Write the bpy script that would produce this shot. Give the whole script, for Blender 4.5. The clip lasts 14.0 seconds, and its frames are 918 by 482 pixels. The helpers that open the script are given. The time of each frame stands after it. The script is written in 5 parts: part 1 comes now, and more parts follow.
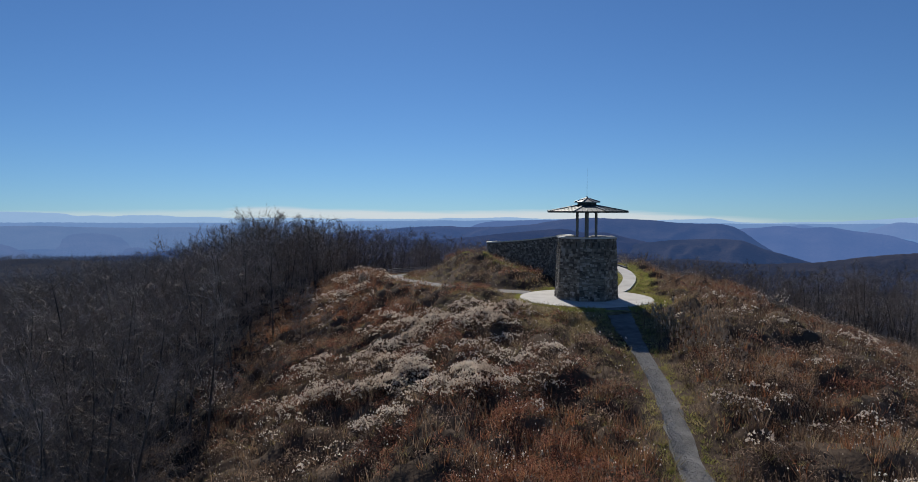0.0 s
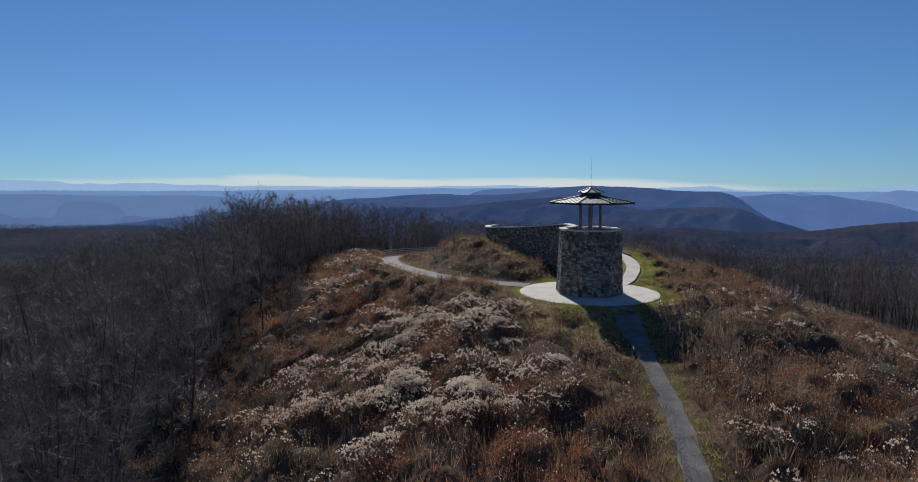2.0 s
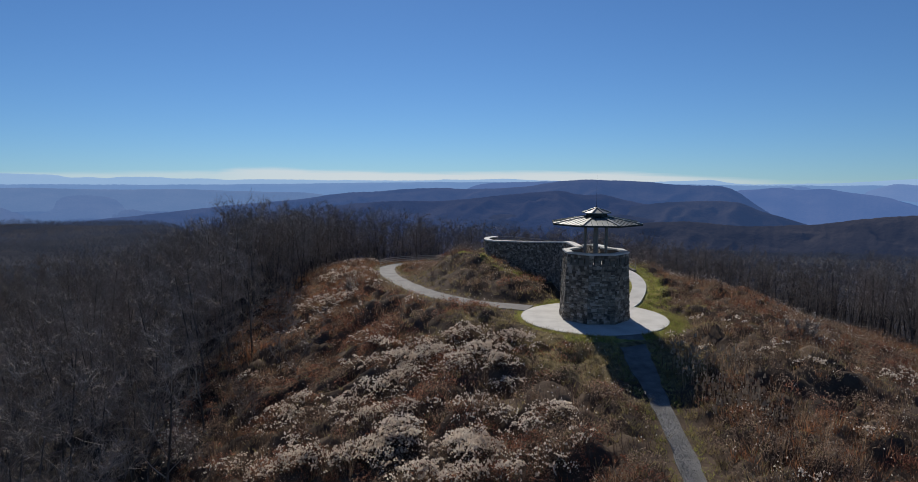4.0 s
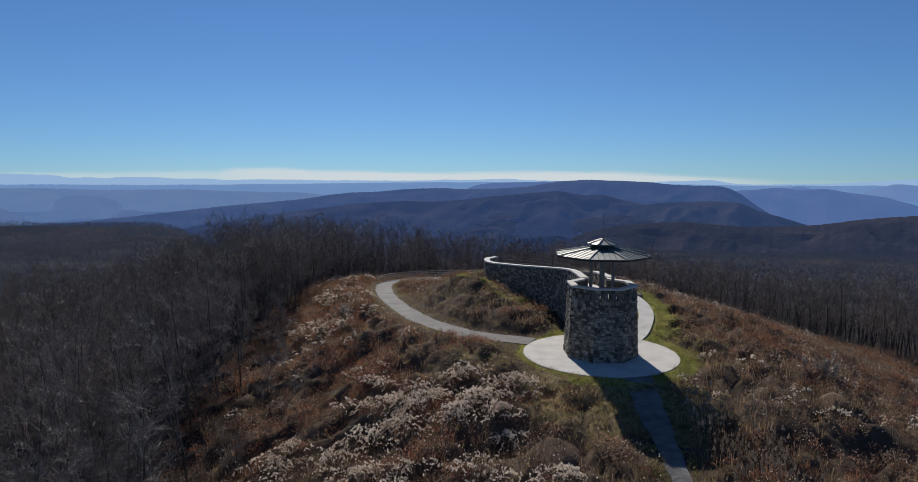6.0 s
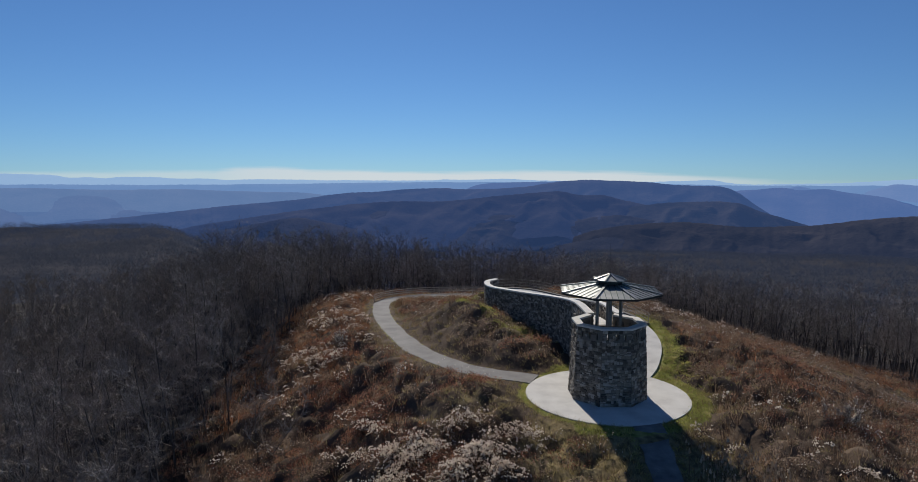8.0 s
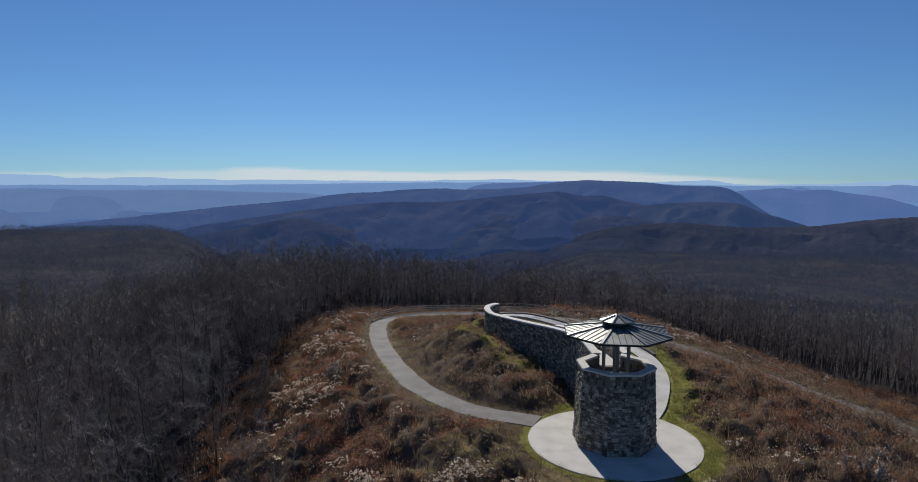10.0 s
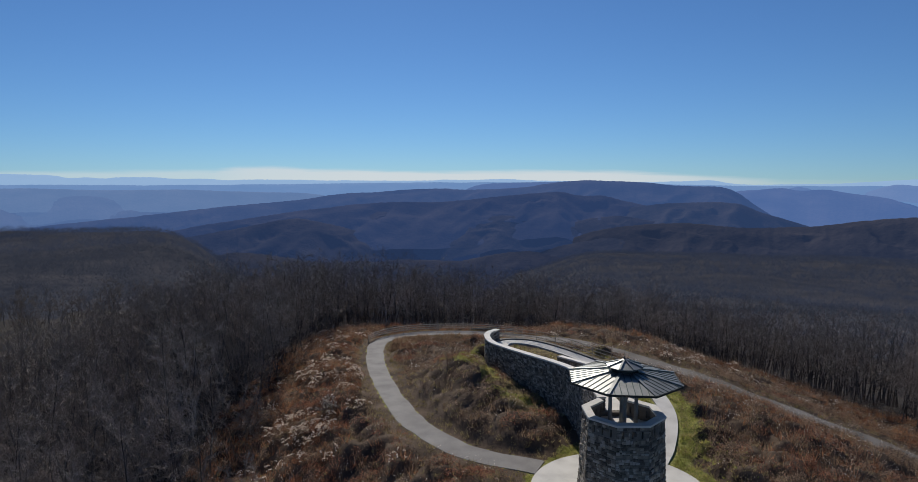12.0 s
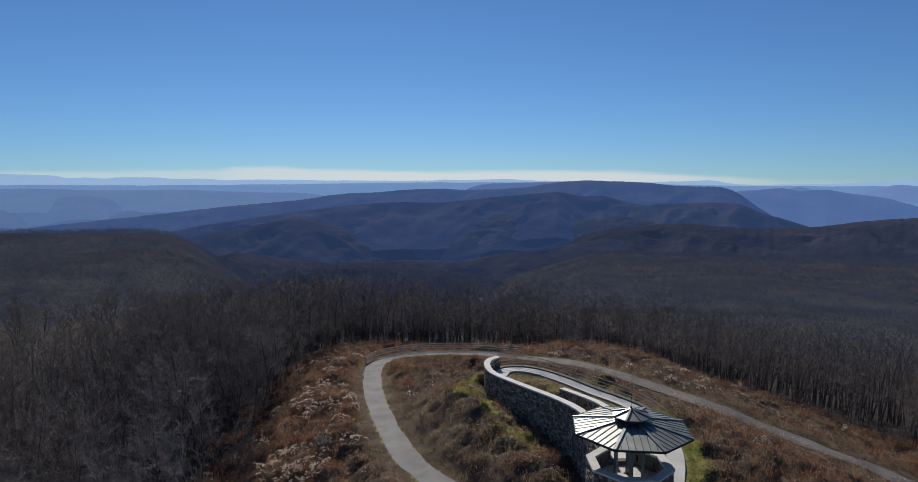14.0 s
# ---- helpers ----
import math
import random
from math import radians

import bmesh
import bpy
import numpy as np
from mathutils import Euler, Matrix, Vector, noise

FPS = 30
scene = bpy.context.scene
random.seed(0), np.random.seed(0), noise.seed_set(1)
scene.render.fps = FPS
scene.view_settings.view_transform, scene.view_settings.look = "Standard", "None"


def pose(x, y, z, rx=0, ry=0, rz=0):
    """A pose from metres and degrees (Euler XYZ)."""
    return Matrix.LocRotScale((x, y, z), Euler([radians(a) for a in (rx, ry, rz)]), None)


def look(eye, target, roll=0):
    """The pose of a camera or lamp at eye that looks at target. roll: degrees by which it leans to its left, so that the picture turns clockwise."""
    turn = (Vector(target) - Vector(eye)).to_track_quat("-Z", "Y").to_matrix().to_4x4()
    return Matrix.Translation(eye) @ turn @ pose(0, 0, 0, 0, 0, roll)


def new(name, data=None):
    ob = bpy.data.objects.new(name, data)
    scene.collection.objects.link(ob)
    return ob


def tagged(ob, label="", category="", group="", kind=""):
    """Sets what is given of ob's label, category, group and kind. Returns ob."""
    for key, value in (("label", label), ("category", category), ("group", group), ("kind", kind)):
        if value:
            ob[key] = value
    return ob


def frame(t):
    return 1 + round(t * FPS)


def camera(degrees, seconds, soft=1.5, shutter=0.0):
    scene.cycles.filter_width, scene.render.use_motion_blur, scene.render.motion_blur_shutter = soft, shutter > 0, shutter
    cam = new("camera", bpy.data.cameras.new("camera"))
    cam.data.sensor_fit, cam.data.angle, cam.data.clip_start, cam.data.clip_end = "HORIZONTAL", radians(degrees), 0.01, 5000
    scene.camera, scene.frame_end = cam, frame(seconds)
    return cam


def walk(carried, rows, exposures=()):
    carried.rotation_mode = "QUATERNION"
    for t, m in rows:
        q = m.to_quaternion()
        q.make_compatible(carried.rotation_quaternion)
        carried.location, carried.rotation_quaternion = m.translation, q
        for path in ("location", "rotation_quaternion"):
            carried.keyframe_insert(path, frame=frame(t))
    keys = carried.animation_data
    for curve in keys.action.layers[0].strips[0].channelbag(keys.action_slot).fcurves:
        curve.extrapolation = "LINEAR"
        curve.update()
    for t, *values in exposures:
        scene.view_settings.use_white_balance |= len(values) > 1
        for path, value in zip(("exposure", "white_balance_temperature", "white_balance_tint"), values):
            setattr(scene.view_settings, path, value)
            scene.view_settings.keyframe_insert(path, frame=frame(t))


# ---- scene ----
cam = camera(70.0, 14.0, soft=0.8)
# seconds, eye x, y, z, pitch, yaw: a drone that climbs and flies on
PATH = [
    (0.00, 1.008, -8.835, 7.369, -2.90, 0.61),
    (0.50, 1.012, -8.147, 7.799, -3.92, 0.54),
    (1.00, 1.017, -7.454, 8.236, -4.70, 0.49),
    (1.50, 1.022, -6.756, 8.682, -5.27, 0.44),
    (2.00, 1.027, -6.055, 9.136, -5.72, 0.41),
    (2.50, 1.033, -5.351, 9.597, -6.07, 0.38),
    (3.00, 1.040, -4.646, 10.066, -6.22, 0.36),
    (3.60, 1.049, -3.798, 10.637, -6.28, 0.33),
    (4.50, 1.063, -2.529, 11.512, -6.29, 0.31),
    (5.50, 1.082, -1.128, 12.508, -6.30, 0.29),
    (6.50, 1.103, 0.257, 13.527, -6.31, 0.27),
    (7.50, 1.126, 1.617, 14.567, -6.33, 0.26),
    (8.50, 1.151, 2.944, 15.625, -6.34, 0.26),
    (9.50, 1.179, 4.230, 16.699, -6.34, 0.25),
    (10.50, 1.209, 5.469, 17.789, -6.35, 0.25),
    (11.50, 1.241, 6.651, 18.890, -6.37, 0.25),
    (12.50, 1.275, 7.770, 20.002, -6.38, 0.25),
    (13.25, 1.303, 8.562, 20.841, -6.39, 0.25),
    (14.00, 1.331, 9.310, 21.684, -6.40, 0.25),
]
walk(cam, [(t, pose(x, y, z, 90 + pitch, -0.1, yaw)) for t, x, y, z, pitch, yaw in PATH])

# ---- light: low November sun ahead of the camera, clear sky ----
SUN_AZ, SUN_EL = -8.5, 33.0          # degrees from +y towards +x, and above the horizon
sun_dir = Vector((math.sin(radians(SUN_AZ)) * math.cos(radians(SUN_EL)),
                  math.cos(radians(SUN_AZ)) * math.cos(radians(SUN_EL)), math.sin(radians(SUN_EL))))
sun = new("sun", bpy.data.lights.new("sun", "SUN"))
sun.data.energy, sun.data.angle, sun.data.color = 4.2, radians(0.53), (1.0, 0.94, 0.85)
sun.matrix_world = look((0, 0, 60), Vector((0, 0, 60)) - sun_dir)

world = bpy.data.worlds.new("sky")
scene.world = world
world.use_nodes = True
wn, wl = world.node_tree.nodes, world.node_tree.links
wn.clear()


def wnode(kind, **inputs):
    n = wn.new(kind)
    for k, v in inputs.items():
        n.inputs[k].default_value = v
    return n


coord = wn.new("ShaderNodeTexCoord")
lift = wnode("ShaderNodeVectorMath")                 # the hill stands high: the horizon lies a little below level
lift.operation = "ADD"
lift.inputs[1].default_value = (0, 0, 0.035)
unit = wnode("ShaderNodeVectorMath")
unit.operation = "NORMALIZE"
sky = wn.new("ShaderNodeTexSky")
sky.sky_type, sky.sun_disc = "NISHITA", False
sky.sun_elevation, sky.sun_rotation = radians(SUN_EL), radians(SUN_AZ)
sky.altitude, sky.air_density, sky.dust_density, sky.ozone_density = 1100, 1.0, 0.1, 3.5
wl.new(coord.outputs["Generated"], lift.inputs[0])
wl.new(lift.outputs[0], unit.inputs[0])
wl.new(unit.outputs[0], sky.inputs["Vector"])
split = wn.new("ShaderNodeSeparateXYZ")
wl.new(coord.outputs["Generated"], split.inputs[0])
# a thin bank of cloud far off along the horizon: its upper edge and its thickness change with direction
around = wnode("ShaderNodeMath")
around.operation = "ARCTAN2"
wl.new(split.outputs["X"], around.inputs[0])
wl.new(split.outputs["Y"], around.inputs[1])
share = wnode("ShaderNodeMapRange")
share.inputs[1].default_value, share.inputs[2].default_value = radians(-36), radians(36)
wl.new(around.outputs[0], share.inputs[0])


def by_direction(rows):
    ramp = wn.new("ShaderNodeValToRGB")
    el = ramp.color_ramp.elements
    while len(el) < len(rows):
        el.new(0.5)
    for e, (deg, v) in zip(el, rows):
        e.position, e.color = (deg + 36) / 72, (v, v, v, 1)
    wl.new(share.outputs[0], ramp.inputs["Fac"])
    return ramp.outputs["Color"]


edge_at = by_direction([(-35, 0.40), (-24, 0.46), (-20.5, 0.47), (-19, 0.60), (-16, 0.61), (-13, 0.50), (-2, 0.40), (8, 0.46), (15, 0.40), (22, 0.24), (26, 0.1)])
bulk = by_direction([(-35, 0.42), (-21, 0.5), (-18, 0.72), (-8, 0.86), (12, 0.86), (18, 0.74), (22, 0.5), (27, 0.2)])
stretch = wnode("ShaderNodeVectorMath")
stretch.operation = "MULTIPLY"
stretch.inputs[1].default_value = (3.5, 3.5, 60.0)
wl.new(coord.outputs["Generated"], stretch.inputs[0])
cn = wnode("ShaderNodeTexNoise", Scale=3.0, Detail=7.0, Roughness=0.6)
wl.new(stretch.outputs[0], cn.inputs["Vector"])
rim = wnode("ShaderNodeMath")                        # height of the edge above or below level
rim.operation = "MULTIPLY_ADD"
rim.inputs[1].default_value, rim.inputs[2].default_value = 0.034, -0.0235
wl.new(edge_at, rim.inputs[0])
wob = wnode("ShaderNodeMath")
wob.operation = "MULTIPLY_ADD"
wob.inputs[1].default_value = 0.010
wl.new(cn.outputs["Fac"], wob.inputs[0])
wl.new(rim.outputs[0], wob.inputs[2])
under = wnode("ShaderNodeMath")
under.operation = "SUBTRACT"
wl.new(wob.outputs[0], under.inputs[0])
wl.new(split.outputs["Z"], under.inputs[1])
band = wnode("ShaderNodeMapRange")
band.interpolation_type = "SMOOTHSTEP"
for k, v in ((1, -0.002), (2, 0.0065), (3, 0.0), (4, 1.0)):
    band.inputs[k].default_value = v
wl.new(under.outputs[0], band.inputs[0])
veil = wnode("ShaderNodeMath")
veil.operation = "MULTIPLY"
wl.new(band.outputs[0], veil.inputs[0])
wl.new(bulk, veil.inputs[1])
cloud = wnode("ShaderNodeMix")
cloud.data_type = "RGBA"
cloud.inputs["B"].default_value = (12.2, 12.9, 13.4, 1)
wl.new(veil.outputs[0], cloud.inputs["Factor"])
tint = wnode("ShaderNodeMix")
tint.data_type, tint.blend_type = "RGBA", "MULTIPLY"
tint.inputs["Factor"].default_value = 1.0
tint.inputs["B"].default_value = (0.66, 0.97, 1.32, 1)
wl.new(sky.outputs[0], tint.inputs["A"])
wl.new(tint.outputs["Result"], cloud.inputs["A"])
back = wnode("ShaderNodeBackground", Strength=0.053)
wl.new(cloud.outputs["Result"], back.inputs["Color"])
wl.new(back.outputs[0], wn.new("ShaderNodeOutputWorld").inputs["Surface"])


# ---- materials ----
def material(name, colors, rough=0.9, metal=0.0, scale=4.0, fine=40.0, bump=0.0, bump_scale=60.0, island=0.0,
             random_piece=0.0, through_light=0.0, glow=None, spec=0.3, large=None):
    """Colours mixed by two scales of noise; island / random_piece: brightness changes from piece to piece."""
    m = bpy.data.materials.new(name)
    m.use_nodes = True
    nt, ln = m.node_tree.nodes, m.node_tree.links
    b = nt["Principled BSDF"]
    b.inputs["Roughness"].default_value, b.inputs["Metallic"].default_value = rough, metal
    b.inputs["Specular IOR Level"].default_value = spec
    geo = nt.new("ShaderNodeNewGeometry")
    n1, n2 = nt.new("ShaderNodeTexNoise"), nt.new("ShaderNodeTexNoise")
    n1.inputs["Scale"].default_value, n2.inputs["Scale"].default_value = scale, fine
    n1.inputs["Detail"].default_value, n2.inputs["Detail"].default_value = 5.0, 3.0
    ln.new(geo.outputs["Position"], n1.inputs["Vector"])
    ln.new(geo.outputs["Position"], n2.inputs["Vector"])
    mixf = nt.new("ShaderNodeMath")
    mixf.operation = "MULTIPLY_ADD"
    mixf.inputs[1].default_value = 0.35
    ln.new(n2.outputs["Fac"], mixf.inputs[0])
    sc = nt.new("ShaderNodeMath")
    sc.operation = "MULTIPLY_ADD"
    sc.inputs[1].default_value, sc.inputs[2].default_value = 1.5, -0.425
    ln.new(n1.outputs["Fac"], sc.inputs[0])
    ln.new(sc.outputs[0], mixf.inputs[2])
    fac = mixf.outputs[0]
    if island or random_piece:
        r = nt.new("ShaderNodeObjectInfo").outputs["Random"] if random_piece else geo.outputs["Random Per Island"]
        ad = nt.new("ShaderNodeMath")
        ad.operation = "MULTIPLY_ADD"
        ad.inputs[1].default_value = island or random_piece
        ln.new(r, ad.inputs[0])
        sub = nt.new("ShaderNodeMath")
        sub.operation = "SUBTRACT"
        sub.inputs[1].default_value = 0.5 * (island or random_piece)
        ln.new(fac, sub.inputs[0])
        ln.new(sub.outputs[0], ad.inputs[2])
        fac = ad.outputs[0]
    ramp = nt.new("ShaderNodeValToRGB")
    el = ramp.color_ramp.elements
    while len(el) < len(colors):
        el.new(0.5)
    for k, c in enumerate(colors):
        el[k].position = 0.15 + 0.7 * k / max(1, len(colors) - 1)
        el[k].color = (*c, 1)
    ln.new(fac, ramp.inputs["Fac"])
    ln.new(ramp.outputs["Color"], b.inputs["Base Color"])
    if bump:
        n3 = nt.new("ShaderNodeTexNoise")
        n3.inputs["Scale"].default_value, n3.inputs["Detail"].default_value = bump_scale, 4.0
        ln.new(geo.outputs["Position"], n3.inputs["Vector"])
        bp = nt.new("ShaderNodeBump")
        bp.inputs["Strength"].default_value, bp.inputs["Distance"].default_value = 1.0, bump
        ln.new(n3.outputs["Fac"], bp.inputs["Height"])
        ln.new(bp.outputs[0], b.inputs["Normal"])
    out = nt["Material Output"]
    last = b.outputs[0]
    if through_light:
        tr = nt.new("ShaderNodeBsdfTranslucent")
        ln.new(ramp.outputs["Color"], tr.inputs["Color"])
        mx = nt.new("ShaderNodeMixShader")
        mx.inputs[0].default_value = through_light
        ln.new(last, mx.inputs[1])
        ln.new(tr.outputs[0], mx.inputs[2])
        last = mx.outputs[0]
        ln.new(last, out.inputs["Surface"])
    if glow:                                         # haze over distance, painted in as an even emission
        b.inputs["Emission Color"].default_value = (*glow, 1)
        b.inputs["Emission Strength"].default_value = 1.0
    return m


M = {
    "plaza": material("pale concrete", [(0.46, 0.44, 0.41), (0.56, 0.54, 0.50), (0.62, 0.60, 0.56)], 0.85, scale=0.8, fine=14, bump=0.002, bump_scale=80),
    "asphalt": material("worn grey asphalt", [(0.16, 0.15, 0.145), (0.21, 0.20, 0.19), (0.25, 0.24, 0.225)], 0.92, scale=0.6, fine=30, bump=0.006, bump_scale=90),
    "gravel": material("grey gravel", [(0.1, 0.095, 0.088), (0.16, 0.153, 0.143), (0.235, 0.225, 0.21)], 0.95, scale=1.2, fine=30, bump=0.015, bump_scale=34),
    "mortar": material("dark mortar", [(0.115, 0.103, 0.088), (0.18, 0.162, 0.14)], 0.95, scale=3, fine=30, bump=0.004),
    "stone": material("field stone", [(0.075, 0.064, 0.053), (0.135, 0.113, 0.089), (0.185, 0.167, 0.144), (0.25, 0.208, 0.158), (0.35, 0.318, 0.275)], 0.85, scale=2.5, fine=22, bump=0.012, bump_scale=18, random_piece=0.85),
    "stones": material("field stones", [(0.075, 0.064, 0.053), (0.135, 0.113, 0.089), (0.185, 0.167, 0.144), (0.25, 0.208, 0.158), (0.35, 0.318, 0.275)], 0.85, scale=2.5, fine=22, bump=0.012, bump_scale=18, island=0.85),
    "cap": material("cast coping", [(0.50, 0.48, 0.44), (0.64, 0.62, 0.58)], 0.8, scale=1.5, fine=25, bump=0.002),
    "roof": material("green metal sheet", [(0.19, 0.2, 0.185), (0.245, 0.25, 0.235), (0.3, 0.3, 0.285)], 0.46, 0.85, scale=1.2, fine=8, spec=0.5),
    # seam colour carries the shadow lines seen between the roof panels
    "rib": material("green seam darkened for shadow", [(0.05, 0.075, 0.07), (0.08, 0.105, 0.10)], 0.6, 0.3, scale=3),
    "dark": material("dark metal trim", [(0.02, 0.025, 0.025), (0.04, 0.045, 0.045)], 0.5, 0.4, scale=3),
    "post": material("grey steel post", [(0.14, 0.145, 0.145), (0.19, 0.195, 0.19)], 0.5, 0.2, scale=4),
    "wood": material("weathered rail wood", [(0.24, 0.21, 0.17), (0.38, 0.34, 0.28)], 0.85, scale=2, fine=30, bump=0.004),
    "bark": material("grey bark", [(0.045, 0.039, 0.035), (0.085, 0.075, 0.066), (0.16, 0.145, 0.13)], 0.95, scale=1.4, fine=18, bump=0.01, bump_scale=25, spec=0.15),
    "twig": material("bare twigs", [(0.115, 0.09, 0.073), (0.195, 0.155, 0.128), (0.33, 0.275, 0.235)], 0.8, scale=0.12, fine=3, spec=0.3, random_piece=0.35),
    "pale_lit_twig": material("pale twigs and sunlit highlights", [(0.15, 0.125, 0.106), (0.34, 0.295, 0.255)], 0.75, scale=0.5, fine=4, spec=0.3),
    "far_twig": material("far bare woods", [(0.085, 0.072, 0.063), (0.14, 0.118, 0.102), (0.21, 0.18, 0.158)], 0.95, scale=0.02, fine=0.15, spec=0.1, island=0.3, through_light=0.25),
    # far woods: haze put into cooler colours and a bluish emission
    "haze_glow_twig": material("distant bare woods, haze painted in", [(0.048, 0.048, 0.05), (0.08, 0.077, 0.077), (0.12, 0.114, 0.11)], 0.95, scale=0.012, fine=0.1, spec=0.1, island=0.3, through_light=0.2, glow=(0.0105, 0.0148, 0.027)),
    "haze_blue_twig": material("woods with thin haze painted in", [(0.04, 0.04, 0.042), (0.068, 0.065, 0.065), (0.1, 0.094, 0.09)], 0.95, scale=0.012, fine=0.1, spec=0.1, island=0.3, through_light=0.2, glow=(0.0145, 0.0225, 0.046)),
    "haze_glow_floor": material("distant woodland floor, haze painted in", [(0.022, 0.021, 0.021), (0.04, 0.037, 0.035), (0.06, 0.053, 0.048)], 1.0, scale=0.02, fine=0.12, spec=0.0, glow=(0.0105, 0.0148, 0.027), bump=3.0, bump_scale=0.11),
    "haze_glow_valley": material("far valley woods, haze painted in", [(0.012, 0.012, 0.014), (0.03, 0.027, 0.027), (0.05, 0.043, 0.04)], 1.0, scale=0.006, fine=0.075, spec=0.0, glow=(0.02, 0.034, 0.078)),
    "road": material("brown-grey gravel road", [(0.10, 0.09, 0.08), (0.15, 0.135, 0.12), (0.2, 0.182, 0.163)], 0.95, scale=0.5, fine=18, bump=0.01, bump_scale=40),
    "red_leaf": material("rust-red bramble leaves", [(0.085, 0.033, 0.025), (0.28, 0.112, 0.07), (0.47, 0.235, 0.145)], 0.75, scale=0.7, fine=5, island=0.9, through_light=0.45),
    "brown_leaf": material("brown withered leaves", [(0.06, 0.042, 0.032), (0.215, 0.143, 0.105), (0.47, 0.345, 0.25)], 0.85, scale=0.7, fine=5, island=0.9, through_light=0.45),
    "shaded_leaf": material("withered stems and leaves, shade darkened in", [(0.035, 0.025, 0.02), (0.10, 0.07, 0.053), (0.21, 0.148, 0.108)], 0.9, scale=0.7, fine=5, island=0.8, through_light=0.2),
    "orange": material("orange-brown dead grass", [(0.14, 0.06, 0.032), (0.32, 0.14, 0.07), (0.50, 0.27, 0.15)], 0.8, scale=0.5, fine=4, island=0.7, through_light=0.45),
    "lit_pebble": material("gravel stones in sunlit tone", [(0.17, 0.163, 0.155), (0.29, 0.28, 0.265), (0.46, 0.44, 0.415)], 0.9, scale=3, fine=20, island=0.8),
    "straw": material("dry tan stalks", [(0.10, 0.065, 0.042), (0.27, 0.175, 0.11), (0.46, 0.33, 0.22)], 0.8, scale=0.4, fine=4, island=0.7, through_light=0.4),
    "stalk": material("grey-brown stalks", [(0.08, 0.052, 0.04), (0.20, 0.135, 0.105)], 0.85, scale=0.4, fine=4, island=0.4, through_light=0.25),
    "fluff": material("white seed fluff", [(0.62, 0.54, 0.47), (0.82, 0.75, 0.67), (0.90, 0.85, 0.78)], 0.95, scale=0.6, fine=8, island=0.4, through_light=0.8),
    "plume": material("tan seed plumes", [(0.32, 0.25, 0.18), (0.50, 0.42, 0.33)], 0.95, scale=0.6, fine=8, island=0.4, through_light=0.5),
    "grass": material("green and yellow grass", [(0.19, 0.215, 0.05), (0.36, 0.37, 0.095), (0.54, 0.48, 0.18)], 0.7, scale=0.4, fine=5, island=0.45, through_light=0.45),
    "dry_grass": material("olive dry grass", [(0.16, 0.13, 0.06), (0.30, 0.245, 0.115), (0.48, 0.385, 0.20)], 0.8, scale=0.4, fine=5, island=0.45, through_light=0.4),
}


def cover_material():
    """The hilltop's soil, with turf, thatch and a darker floor under the woods laid over it in ragged patches."""
    m = material("hilltop soil and cover", [(0.05, 0.036, 0.027), (0.095, 0.068, 0.049), (0.15, 0.108, 0.075)], 1.0, scale=0.35, fine=6, bump=0.06, bump_scale=5, spec=0.1)
    nt, ln = m.node_tree.nodes, m.node_tree.links
    b = nt["Principled BSDF"]
    last = b.inputs["Base Color"].links[0].from_socket
    geo = nt.new("ShaderNodeNewGeometry")
    for name, colors in (("woods_floor", [(0.026, 0.022, 0.019), (0.05, 0.042, 0.036)]), ("thatch", [(0.09, 0.068, 0.038), (0.18, 0.14, 0.072), (0.28, 0.215, 0.115)]),
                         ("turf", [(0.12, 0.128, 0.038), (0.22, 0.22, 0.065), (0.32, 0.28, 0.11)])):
        at = nt.new("ShaderNodeAttribute")
        at.attribute_name = name
        rag, tone, ramp = nt.new("ShaderNodeTexNoise"), nt.new("ShaderNodeTexNoise"), nt.new("ShaderNodeValToRGB")
        rag.inputs["Scale"].default_value, rag.inputs["Detail"].default_value = 1.6, 5.0
        tone.inputs["Scale"].default_value, tone.inputs["Detail"].default_value = 2.4, 6.0
        ln.new(geo.outputs["Position"], rag.inputs["Vector"])
        ln.new(geo.outputs["Position"], tone.inputs["Vector"])
        add = nt.new("ShaderNodeMath")
        add.operation = "ADD"
        ln.new(at.outputs["Fac"], add.inputs[0])
        ln.new(rag.outputs["Fac"], add.inputs[1])
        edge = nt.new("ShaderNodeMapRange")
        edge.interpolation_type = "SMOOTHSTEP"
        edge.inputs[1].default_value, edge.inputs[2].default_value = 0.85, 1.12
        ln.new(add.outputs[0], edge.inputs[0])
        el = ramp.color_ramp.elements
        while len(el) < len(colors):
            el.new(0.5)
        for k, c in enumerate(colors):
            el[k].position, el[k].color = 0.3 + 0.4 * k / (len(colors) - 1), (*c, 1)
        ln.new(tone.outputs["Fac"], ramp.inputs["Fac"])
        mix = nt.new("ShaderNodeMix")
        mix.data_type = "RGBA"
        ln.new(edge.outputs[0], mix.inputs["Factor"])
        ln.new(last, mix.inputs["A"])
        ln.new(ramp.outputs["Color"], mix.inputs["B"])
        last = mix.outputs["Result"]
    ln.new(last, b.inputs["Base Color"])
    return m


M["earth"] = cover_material()


